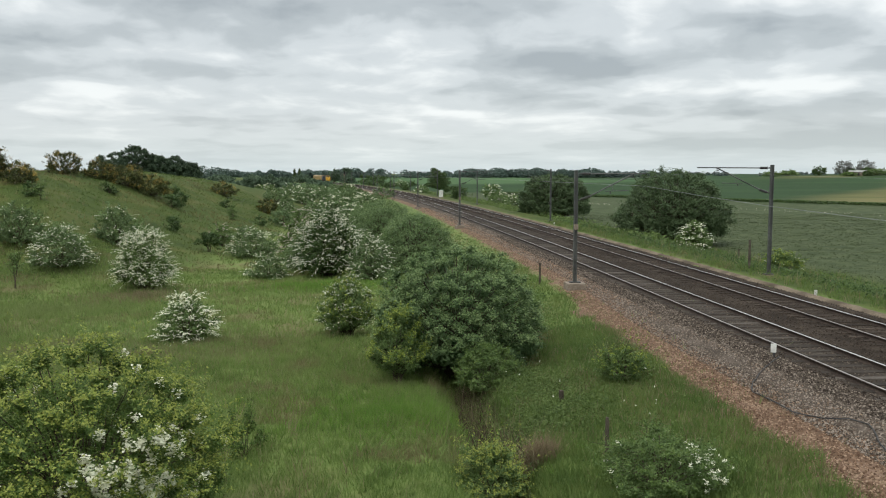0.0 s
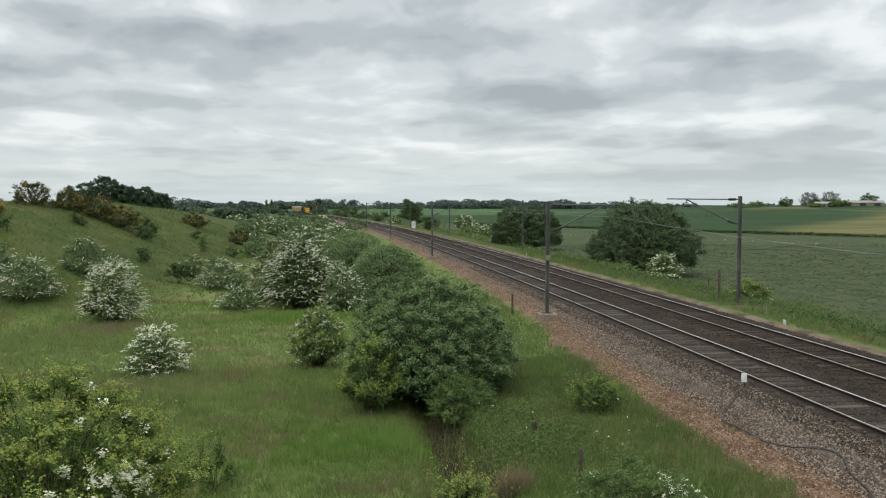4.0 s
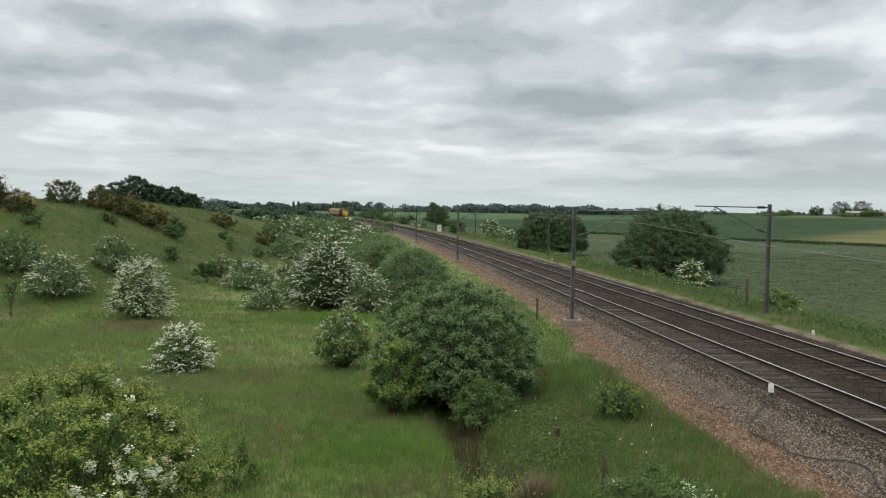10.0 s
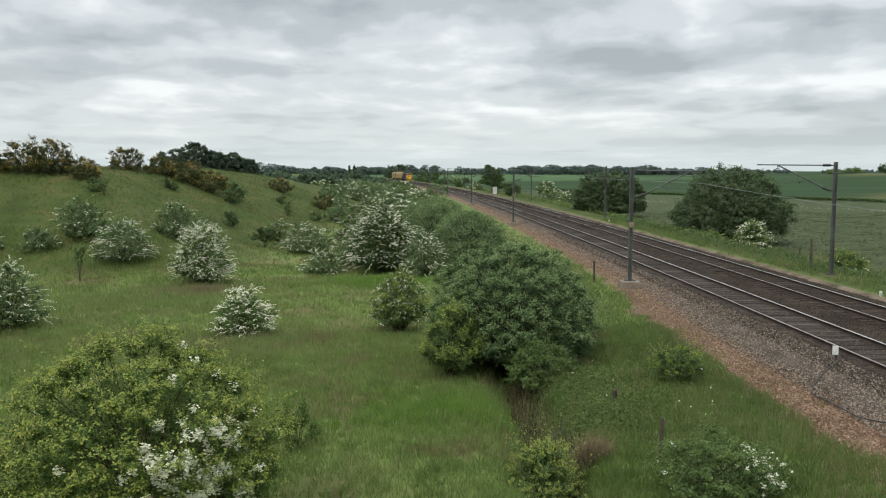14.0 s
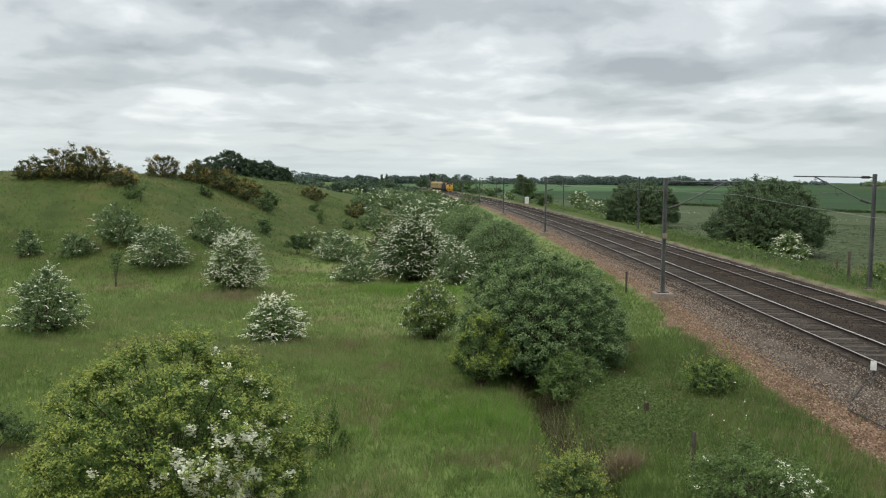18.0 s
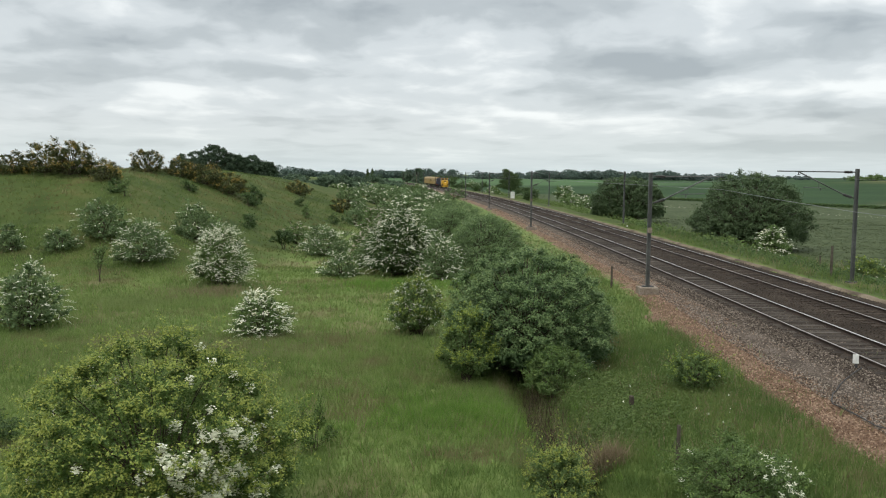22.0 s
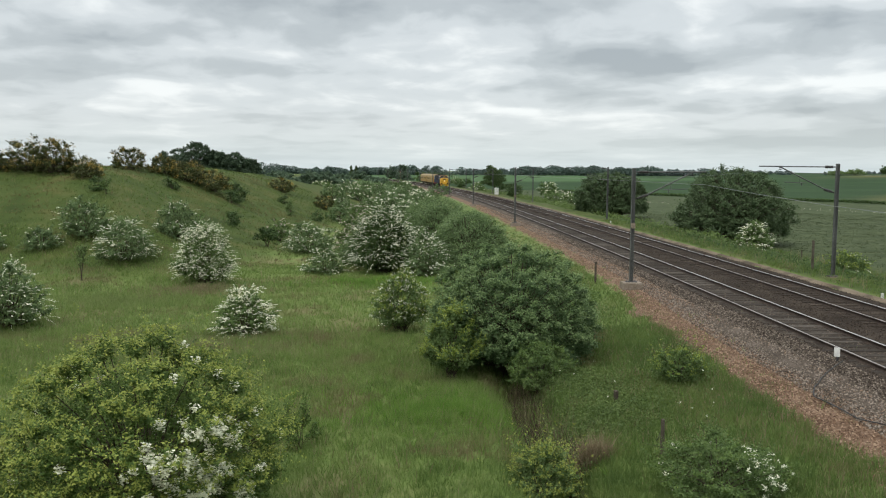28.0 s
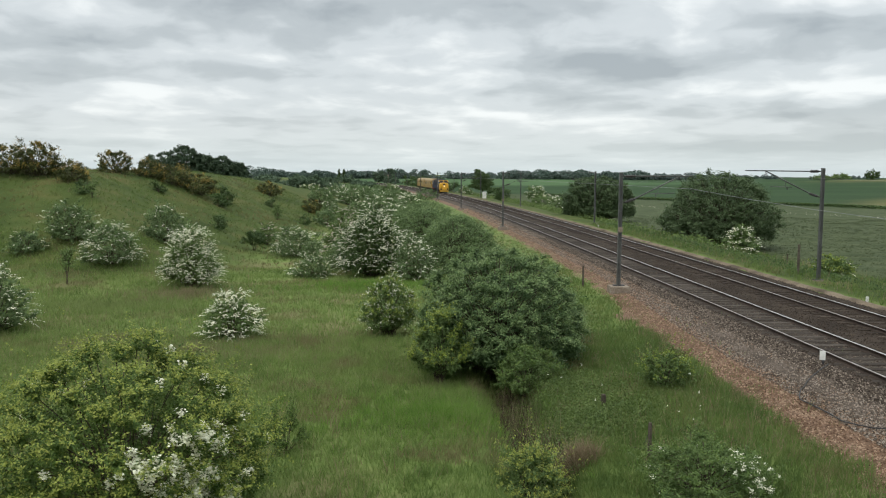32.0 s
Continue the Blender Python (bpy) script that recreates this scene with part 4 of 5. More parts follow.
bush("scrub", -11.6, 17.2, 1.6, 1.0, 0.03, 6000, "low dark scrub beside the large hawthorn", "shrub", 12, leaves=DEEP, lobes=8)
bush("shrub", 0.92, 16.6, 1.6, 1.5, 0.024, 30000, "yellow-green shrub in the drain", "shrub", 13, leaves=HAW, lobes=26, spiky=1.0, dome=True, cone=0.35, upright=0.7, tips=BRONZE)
bush("hawthorn_bush", 4.1, 15.4, 2.3, 1.25, 0.024, 26000, "low hawthorn with a few white flower sprays", "hawthorn", 14, leaves=HAW, tips=SPRING, flowers=0.06, lobes=34, spiky=0.9, dome=True, upright=0.5, ragged=1.2, heart=(0.75, -0.35, 0.9, 0.9), flower_size=0.75, puff=(16, 0.1, 0.5, 0.9), twig=0.006)
bush("sapling", -4.2, 17.6, 0.95, 1.25, 0.026, 3000, "thin sparse sapling in the grass", "sapling", 15, leaves=SPRING, lobes=14, spiky=0.9, upright=0.8, twig=0.004, stem=0.007)
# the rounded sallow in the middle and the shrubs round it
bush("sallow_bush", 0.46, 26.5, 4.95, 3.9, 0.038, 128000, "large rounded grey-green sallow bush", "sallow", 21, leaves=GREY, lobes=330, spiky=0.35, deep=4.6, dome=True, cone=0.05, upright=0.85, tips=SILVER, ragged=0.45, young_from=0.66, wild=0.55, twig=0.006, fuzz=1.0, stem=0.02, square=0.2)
bush("shrub", 1.2, 23.7, 1.75, 1.4, 0.03, 17000, "green shrub at the foot of the sallow", "shrub", 22, leaves=HAW, tips=SPRING, lobes=34, spiky=0.7, dome=True, upright=0.6)
bush("shrub", -1.3, 24.4, 1.7, 2.2, 0.034, 19000, "yellow-green shrub against the sallow", "shrub", 23, leaves=HAW, lobes=26, spiky=0.7, dome=True, cone=0.3, upright=0.9, tips=FRESH, young_from=0.72)
bush("hawthorn_bush", -3.55, 31.0, 2.1, 2.25, 0.036, 22000, "small hawthorn with a few white flowers", "hawthorn", 24, leaves=HAW, tips=FRESH, flowers=0.3, lobes=34, spiky=0.6, dome=True, cone=0.2, upright=0.7, flower_size=0.45, puff=(7, 0.1, 0.6, 0.5))
bush("shrub", 4.8, 22.4, 1.45, 1.2, 0.03, 9000, "dark green shrub near the gravel", "shrub", 25, leaves=HAW, lobes=20, spiky=1.2, dome=True, upright=0.7, tips=FRESH)
grow([(0.8, 61.3, 0.75, 0.75, 31), (1.6, 51.0, 1.6, 0.9, 32)], "shrub", "small dark shrub on the railway bank", "shrub", 0.06, HAW, None, 0)

# hawthorns in flower
WHITE = [(-15.2, 42.9, 2.75, 3.4, 41), (-9.1, 29.9, 2.05, 1.95, 42)]
grow(WHITE, "hawthorn_bush", "hawthorn thick with white blossom", "hawthorn", 0.05, HAW, MAY, 2.6, "flowering hawthorns", lobes=44, spiky=1.0, flower_size=0.48, dome=True, cone=0.35, sink=0.25, skirt=0.9)
HALF = [(-18.4, 30.7, 2.6, 2.65, 43), (-21.0, 46.5, 3.2, 2.65, 44), (-10.1, 48.8, 2.5, 1.75, 46), (-13.3, 59.2, 3.6, 2.4, 47), (-4.1, 47.1, 2.5, 3.0, 48)]
grow(HALF, "hawthorn_bush", "hawthorn half covered in white blossom", "hawthorn", 0.056, HAZEHAW, MAY, 0.85, "flowering hawthorns", lobes=40, spiky=1.0, flower_size=0.46, dome=True, cone=0.25, sink=0.25, skirt=0.9)
bush("hawthorn_bush", -6.7, 49.4, 3.7, 4.1, 0.058, 27000, "tall dark hawthorn with layers of white blossom", "hawthorn", 49, leaves=DEEP, flowers=0.9, lobes=44, spiky=0.8, flower_size=0.5, dome=True, cone=0.25, group="flowering hawthorns", sink=0.25, skirt=0.9)
LIGHT = [(-25.4, 50.8, 2.8, 2.7, 51), (-20.6, 53.6, 3.05, 2.65, 52), (-27.1, 48.8, 2.3, 1.6, 53), (-18.4, 99.9, 1.8, 2.0, 54), (-30.0, 48.3, 1.6, 1.9, 55), (-8.6, 52.5, 2.6, 2.6, 56)]
grow(LIGHT, "hawthorn_bush", "green hawthorn with little blossom", "hawthorn", 0.07, HAZEHAW, MAY, 0.3, "hawthorns on the bank", lobes=34, spiky=0.9, flower_size=0.5, dome=True, cone=0.3, sink=0.25, skirt=0.9)
FADED = [(-15.8, 96.1, 3.3, 1.9, 61), (-17.1, 65.3, 1.7, 1.7, 62), (-9.5, 56.0, 2.4, 3.0, 63)]
grow(FADED, "hawthorn_bush", "hawthorn with pinkish fading blossom", "hawthorn", 0.08, HAW, PINKMAY, 0.9, "flowering hawthorns", lobes=28, spiky=0.6, dome=True, cone=0.2)
bush("shrub", -16.5, 59.9, 1.7, 1.45, 0.07, 3500, "small dark shrub at the foot of the bank", "shrub", 64, leaves=DEEP, lobes=7)
# sallows behind, along the railway bank
SALLOW = [(-1.75, 52.0, 4.6, 3.5, 74), (-2.3, 62.0, 4.4, 3.0, 71), (-6.0, 84.0, 6.2, 3.3, 72), (-5.2, 68.0, 4.0, 3.3, 73)]
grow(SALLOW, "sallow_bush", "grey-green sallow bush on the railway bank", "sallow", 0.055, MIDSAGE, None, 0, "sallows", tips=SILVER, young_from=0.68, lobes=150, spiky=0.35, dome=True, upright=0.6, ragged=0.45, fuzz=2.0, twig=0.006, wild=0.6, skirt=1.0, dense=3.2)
# scrub in the distance beside the line
SCRUB_WHITE = [(-14.8, 116.2, 4.7, 2.6, 81), (-15.8, 167.7, 4.5, 2.4, 82), (-11.0, 100.0, 3.6, 2.4, 83), (-21.0, 128.0, 4.0, 2.2, 84), (-12.3, 132.0, 4.6, 2.6, 85)]
grow(SCRUB_WHITE, "hawthorn_bush", "distant hawthorn pale with blossom", "hawthorn", 0.13, HAZEHAW, MAY, 0.8, "scrub along the line", lobes=24, spiky=0.4, dome=True)
SCRUB = [(-18.1, 169.5, 5.1, 3.3, 91), (-17.0, 142.0, 4.6, 2.6, 92), (-24.0, 150.0, 4.0, 2.4, 93), (-27.0, 185.0, 5.0, 2.6, 94), (-22.0, 112.0, 3.2, 2.0, 95)]
grow(SCRUB, "shrub", "dark green scrub bush along the line", "shrub", 0.13, HAZEHAW, None, 0, "scrub along the line", lobes=24, spiky=0.3, dome=True)

# gorse on the bank
GORSES = [(-36.0, 63.2, 3.6, 2.5, 101), (-33.7, 62.6, 3.2, 2.9, 107), (-31.9, 63.5, 2.6, 1.5, 108), (-30.2, 75.5, 3.2, 1.9, 109), (-28.3, 75.8, 3.6, 2.1, 102), (-26.3, 76.5, 3.5, 2.1, 110), (-38.6, 63.2, 2.6, 1.9, 106), (-30.3, 61.2, 2.3, 1.3, 111), (-25.0, 97.0, 3.0, 1.9, 103), (-20.3, 97.1, 1.5, 1.2, 104), (-32.0, 72.4, 2.8, 2.2, 105)]
grow(GORSES, "gorse_bush", "gorse bush with orange-yellow flowers", "gorse", 0.065, GORSE, YELLOW, 0.75, "gorse on the bank", lobes=44, spiky=0.5, flower_size=0.55, dome=True, puff=(50, 0.1, 0.7, 1.5), upright=0.7, skirt=1.0, sink=0.25)
DARK = [(-24.2, 78.7, 1.4, 1.1, 112), (-20.6, 64.8, 0.9, 1.1, 113), (-23.9, 75.0, 2.0, 1.2, 114)]
grow(DARK, "shrub", "small dark shrub on the bank", "shrub", 0.08, DEEP, None, 0, "shrubs on the bank", lobes=8, spiky=0.4)
for x, y, h, seed in ((-21.5, 42.5, 2.1, 121), (-20.0, 80.4, 1.2, 122)):
    bush("sapling", x, y, 0.8, h, 0.05, 800, "thin young tree with few leaves", "sapling", seed, leaves=HAW, lobes=5, spiky=0.5)

bush("shrub", 18.8, 47.0, 2.1, 1.35, 0.05, 9000, "bright green shrub beyond the far mast", "shrub", 129, leaves=HAW, tips=FRESH, flowers=0.06, lobes=22, spiky=0.7, dome=True)

small = bush("low_shrub", -20.5, 64.3, 1.3, 1.0, 0.07, 1000, "low dark shrub in the rough grass of the bank", "shrub", 125, leaves=DEEP, lobes=9, spiky=0.8, group="low shrubs on the bank")
for x, y, turn in ((-28.3, 58.4, 40), (-25.5, 82.0, 170), (-22.6, 88.5, 230), (-18.2, 84.4, 20), (-27.0, 69.0, 130)):
    copy_thing(small, pose(x, y, rough_land(x, y) - 0.05, 0, 0, turn))
for x, y, h, seed in ((-20.2, 81.7, 1.7, 123), (-27.2, 57.6, 1.2, 124)):
    bush("sapling", x, y, 0.9, h, 0.06, 500, "thin young tree with few leaves", "sapling", seed, leaves=HAW, lobes=6, spiky=0.6)
grow([(-20.3, 98.3, 2.2, 1.5, 126)], "gorse_bush", "small gorse bush with orange-yellow flowers", "gorse", 0.08, GORSE, YELLOW, 0.4, "gorse on the bank", lobes=20, dome=True)
# pale scrub that closes the view along the foot of the bank
PALE = [(-16.0, 105.8, 3.4, 2.3, 701), (-16.6, 125.1, 4.0, 2.7, 702), (-17.3, 146.7, 4.6, 2.8, 703), (-15.1, 159.2, 4.4, 2.5, 704), (-19.8, 107.2, 2.2, 2.2, 705), (-23.1, 163.0, 4.4, 2.4, 706), (-11.3, 132.2, 3.8, 2.4, 707), (-11.9, 110.6, 3.4, 2.2, 708), (-24.7, 138.4, 3.6, 2.2, 709)]
grow(PALE, "hawthorn_bush", "distant hawthorn pale with blossom", "hawthorn", 0.12, HAZEHAW, MAY, 0.6, "scrub along the line", lobes=26, spiky=0.6, dome=True, cone=0.2, dense=1.5)
SAGE = [(-16.7, 88.3, 2.6, 1.9, 711), (-13.6, 118.5, 3.6, 2.3, 712), (-27.1, 217.2, 6.0, 3.0, 713), (-12.4, 174.5, 5.0, 2.6, 714), (-20.5, 152.0, 4.0, 2.2, 715)]
grow(SAGE, "shrub", "grey-green scrub bush along the line", "shrub", 0.13, MIDSAGE, None, 0, "scrub along the line", lobes=26, spiky=0.4, dome=True, dense=1.5)

# ---------------------------------------------------------------- beyond the line
bush("maple_tree", 20.2, 74.6, 9.3, 6.3, 0.076, 80000, "broad rounded dark green tree beside the pasture", "tree", 131, leaves=LEAFY, lobes=300, spiky=0.5, deep=8.5, dome=True, ragged=0.5, upright=0.6, skirt=0.9, wild=0.55, fuzz=0.9, square=0.18)
bush("maple_tree", 14.7, 112.9, 9.0, 5.8, 0.1, 56000, "rounded dark green tree close to the far track", "tree", 132, leaves=LEAFY, lobes=200, spiky=0.4, deep=7, dome=True, ragged=0.5, upright=0.6, skirt=0.9, wild=0.55, fuzz=0.9, square=0.18)
bush("hawthorn_bush", 18.0, 61.0, 2.25, 2.3, 0.075, 7500, "white flowering hawthorn in front of the broad tree", "hawthorn", 133, leaves=HAW, flowers=1.0, lobes=34, spiky=0.5, dome=True, cone=0.45, flower_size=0.5)
def wind_pine(x, y, high, seed):
    """A ragged pine that the wind has bent: a leaning trunk and uneven shelves of needles."""
    rng = np.random.default_rng(seed)
    top = thing("pine_tree", pose(x, y, land(x, y) - 0.05), "ragged wind-bent dark pine beside the line", "tree")
    trunk = np.array([(0.35, 0, 0), (0.2, 0, 0.3), (-0.1, 0, 0.6), (-0.25, 0, 0.97)]) * high * np.array([0.4, 1, 1])
    V, F = tube(trunk, np.array([0.03, 0.026, 0.018, 0.006]) * high, 8)
    part("trunk", soup("trunk", V, F, BARK), BARK, top)
    shelves = [(-0.1, 0.93, 0.13, 0.07), (-0.02, 0.84, 0.2, 0.08), (0.12, 0.76, 0.24, 0.08), (-0.16, 0.7, 0.16, 0.07), (0.2, 0.62, 0.27, 0.09), (-0.12, 0.55, 0.22, 0.08), (0.25, 0.47, 0.26, 0.09), (-0.2, 0.4, 0.24, 0.08), (0.1, 0.33, 0.3, 0.09)]
    P, boughs = [], []
    for cx, cz, rx, rz in shelves:
        n = int(1500 * rx / 0.25)
        q = unit(rng.normal(size=(n, 3))) * rng.uniform(0.3, 1.1, (n, 1))
        P.append((q * np.array([rx, rx, rz]) + np.array([cx, 0, cz + 0.25 * rx * 0.2])) * high)
        at = np.array([np.interp(cz, [0, 0.3, 0.6, 0.97], [0.14, 0.08, -0.04, -0.1]), 0, cz - 0.06]) * high
        boughs.append(np.stack([at, (at + np.array([cx, 0, cz]) * high) / 2 + np.array([0, 0, 0.02]) * high, np.array([cx, 0, cz]) * high]))
    P = np.concatenate(P)
    V, F = leaf_cloud(P, unit(P - np.array([0, 0, 0.55 * high])), 0.14, rng, slim=0.4)
    part("foliage", soup("foliage", V, F, DEEP), DEEP, top, "dark needles in uneven shelves")
    V, F = tubes(boughs, [np.linspace(0.012, 0.004, 3) * high] * len(boughs), 4)
    part("boughs", soup("boughs", V, F, BARK), BARK, top)


wind_pine(-1.4, 191.0, 6.3, 134)
bush("shrub", 3.0, 200.0, 5.6, 3.2, 0.2, 2600, "dark shrub beside the equipment cabinet", "shrub", 135, leaves=DEEP, lobes=9)
grow([(11.7, 200.0, 4.2, 3.6, 136), (13.7, 157.1, 4.5, 2.3, 137), (11.0, 168.0, 4.0, 2.4, 138), (15.5, 142.0, 5.0, 2.4, 139), (-6.0, 240.0, 4.0, 2.6, 140), (-17.2, 350.0, 5.0, 3.4, 141)],
     "hawthorn_bush", "white flowering hawthorn beyond the far track", "hawthorn", 0.16, HAW, MAY, 0.8, "hawthorns beyond the line", lobes=24, spiky=0.4, dome=True)
grow([(-22.0, 330.0, 8.0, 4.6, 151), (-26.5, 352.0, 9.0, 5.0, 152), (-33.0, 380.0, 9.0, 5.0, 153), (-12.0, 300.0, 6.0, 3.4, 154)],
     "shrub", "dark thicket beyond the far track", "thicket", 0.3, DEEP, None, 0, "thickets beyond the line", lobes=10)


# ---------------------------------------------------------------- woods and hedges in the distance
# oak green lightened with blue, so the haze sits in the colour
OAK = leaf_material("hazed_oak_leaf", (0.03, 0.055, 0.033), (0.058, 0.092, 0.052), (0.098, 0.14, 0.075))
PASTUREBLADE = material("pasture_blade", (0.049, 0.065, 0.03), (0.069, 0.089, 0.042), (0.095, 0.114, 0.057), 1.5, 9.0, rough=0.6, island=0.15, through_light=0.4)
DEADGRASS = material("dead_grass_blade", (0.16, 0.122, 0.076), (0.24, 0.187, 0.118), (0.32, 0.26, 0.175), 0.3, 1.0, island=0.4, through_light=0.2)
STALK = material("dead_stalk", (0.045, 0.033, 0.024), (0.085, 0.064, 0.047), (0.15, 0.118, 0.09), 0.3, 1.0, island=0.4, through_light=0.1)
TWIG = leaf_material("grey_twig", (0.15, 0.155, 0.14), (0.21, 0.215, 0.195), (0.28, 0.285, 0.26))
for x, y, w, h, seed in ((-58.6, 152, 8.0, 6.4, 201), (-54.0, 150, 6.4, 7.5, 202), (-50.6, 151, 5.6, 6.1, 205), (-47.9, 152, 5.4, 5.9, 203), (-45.2, 153, 4.0, 4.8, 204)):
    bush("oak_tree", x, y, w, h, 0.17, 14000, "round-headed dark oak behind the bank", "tree", seed, leaves=OAK, lobes=60, spiky=0.05, dome=True, ragged=0.25, upright=0.2, group="oaks behind the bank")
for k in range(9):
    x = -87 + 4.4 * k + 0.8 * math.sin(k * 5.1)
    bush("field_maple", x, 262 + 14 * math.sin(k * 2.3), 7.0 + math.sin(k * 3.7), 4.7 + 0.6 * math.sin(k * 1.9), 0.42, 4200, "dark green tree in a belt beyond the bank", "tree", 210 + k, leaves=SKYLINE, lobes=44, dome=True, ragged=0.5, skirt=1.0, group="tree belt beyond the bank")
for k in range(8):
    bush("hawthorn_bush", -70 + 6.5 * k, 215 + 9 * math.sin(k * 4.0), 5.5, 2.6 + 0.5 * math.sin(k * 2.0), 0.22, 1500, "far hawthorn pale with blossom", "hawthorn", 230 + k, flowers=1.0, group="far hawthorns", lobes=20, dome=True)
for x, y, w, h, seed in ((-66, 520, 8, 8.4, 241), (-58.5, 516, 8, 9.2, 242), (-52, 470, 9, 4.6, 243), (-80, 480, 12, 5.0, 244), (-92, 430, 12, 4.4, 245), (-75, 400, 9, 3.8, 246), (-46, 330, 6, 2.7, 247), (-40, 290, 5.5, 2.5, 248), (-54, 360, 8, 3.2, 249)):
    bush("far_tree", x, y, w, h, 0.45, 1700, "dark green tree far along the line", "tree", seed, leaves=SKYLINE, lobes=30, dome=True, group="trees far along the line")
for x in (-104.5, -101.0):
    bush("poplar_tree", x, 602, 2.4, 8.0, 0.35, 900, "slim dark poplar on the skyline", "tree", int(-x), leaves=DEEP, lobes=9, spiky=0.1, group="poplars")


def clumps(name, label, category, line, high, deep, leaf, count, mat, seed, uneven=0.5):
    """A hedge or belt of trees as one mass of leaves along a line of (x, y)."""
    rng = np.random.default_rng(seed)
    line = np.array(line, float)
    cut = np.linspace(0, 1, len(line))
    t = rng.uniform(0, 1, count)
    bx, by = np.interp(t, cut, line[:, 0]), np.interp(t, cut, line[:, 1])
    length = np.abs(np.diff(line, axis=0)).sum()
    crest = np.array([0.62 + uneven * noise.noise((v * length / (high * 2.2), seed, 0)) + 0.6 * uneven * noise.noise((v * length / (high * 0.8), seed, 4)) for v in t])
    lift = rng.beta(1.6, 1.0, count) * np.clip(crest, 0.15, 1.3) * high
    sway = rng.normal(size=(count, 2)) * deep * 0.35
    P = np.stack([bx + sway[:, 0], by + sway[:, 1], lift], 1)
    P[:, 2] += np.array([land(x, y) for x, y in P[:, :2]])
    V, F = leaf_cloud(P, np.tile([0, -0.6, 0.4], (count, 1)), leaf, rng, slim=0.8)
    return tagged(new(name, soup(name, V, F, mat)), label, category, kind="stuff")


def woods(name, label, line, low, high, wide, count, leaf, leaves_each, mat, seed):
    """A belt of round-headed trees along a line of (x, y), too far off to tell one tree from the next."""
    rng = np.random.default_rng(seed)
    line = np.array(line, float)
    cut = np.linspace(0, 1, len(line))
    t = np.sort(rng.uniform(0, 1, count))
    cx, cy = np.interp(t, cut, line[:, 0]), np.interp(t, cut, line[:, 1]) + rng.normal(size=count) * wide
    grove = np.array([0.5 + 0.9 * noise.noise((v * 9.0, seed, 0)) + 0.5 * noise.noise((v * 31.0, seed, 5)) for v in t])
    h = low + (high - low) * np.clip(grove + rng.uniform(-0.25, 0.25, count), 0, 1.15)
    r = h * rng.uniform(0.42, 0.75, count)
    out = unit(rng.normal(size=(count, leaves_each, 3)) + np.array([0, -0.25, 0.35]))
    lump = rng.uniform(0.78, 1.04, (count, leaves_each, 1))
    P = np.stack([cx, cy, np.array([land(x, y) for x, y in zip(cx, cy)]) + h * 0.52], 1)[:, None] + out * lump * np.stack([r, r, h * 0.5], 1)[:, None]
    V, F = leaf_cloud(P.reshape(-1, 3), out.reshape(-1, 3), leaf, rng, slim=0.9, wild=0.5)
    return tagged(new(name, soup(name, V, F, mat)), label, "woods", kind="stuff")


woods("distant_woods", "belt of dark round-headed trees on the far skyline", [(-420, 900), (-150, 1000), (100, 1080), (200, 1075)], 5.0, 12.8, 14, 240, 1.1, 120, FARWOOD, 301)
woods("distant_copse", "low trees where the far belt thins out, paled by painted-in haze", [(195, 1085), (250, 1110), (320, 1140)], 3.0, 9.5, 16, 46, 1.1, 110, HAZEWOOD, 303)
clumps("distant_hedge", "low dark growth under the far belt of trees", "woods", [(-420, 895), (-150, 995), (100, 1075), (200, 1070)], 6.0, 8, 1.2, 7000, FARWOOD, 314, 0.2)
woods("distant_trees", "trees on the horizon, pale blue-green from painted-in haze", [(-300, 1500), (300, 1700), (900, 1500), (1300, 1100)], 4.0, 9.0, 25, 260, 1.7, 60, HAZEWOOD, 302)
clumps("tree_belt_foot", "dense dark growth under the tree belt", "thicket", [(-96, 256), (-70, 260), (-46, 264)], 4.2, 4.0, 0.42, 5200, SKYLINE, 313, 0.4)
clumps("far_left_trees", "belt of trees beyond the bank", "woods", [(-190, 230), (-140, 215), (-100, 205)], 8.5, 8, 0.6, 2600, DEEP, 308, 0.4)
clumps("field_hedge", "low dark hedge between the pastures and the crop", "hedge", [(12, 262.3), (40, 222), (83, 160), (140, 78)], 0.9, 1.0, 0.16, 26000, DEEP, 303, 0.12)
clumps("cow_parsley", "broken line of white cow parsley across the pasture", "wildflowers", [(24, 182), (30, 169), (47, 145), (63, 122), (85, 92)], 0.5, 0.8, 0.07, 330, PINKMAY, 310, 1.0)
clumps("line_side_scrub", "mixed scrub along the railway in the distance", "scrub", [(-24, 190), (-32, 235), (-44, 290), (-62, 350)], 2.2, 8, 0.3, 6500, MIDSAGE, 304)
clumps("verge_scrub", "low scrub along the far side of the railway", "scrub", [(17.5, 60), (14.8, 92), (12.8, 125), (9.5, 160), (4, 205), (-6, 260)], 1.0, 2.6, 0.1, 14000, BRAMBLE, 305, 0.7)
clumps("bramble_patch", "low tangle of brambles beside the drain", "brambles", [(1.7, 24.0), (2.6, 22.6), (3.3, 21.2), (2.6, 19.9), (2.0, 19.6)], 0.55, 1.9, 0.024, 30000, BRAMBLE, 306, 0.7)
clumps("bank_weeds", "low dark weeds in the grass beside the gravel", "weeds", [beside(-5.8, 19)[:2], beside(-5.6, 30)[:2], beside(-5.2, 44)[:2], beside(-5.0, 62)[:2]], 0.32, 1.8, 0.03, 14000, HAW, 309, 0.9)
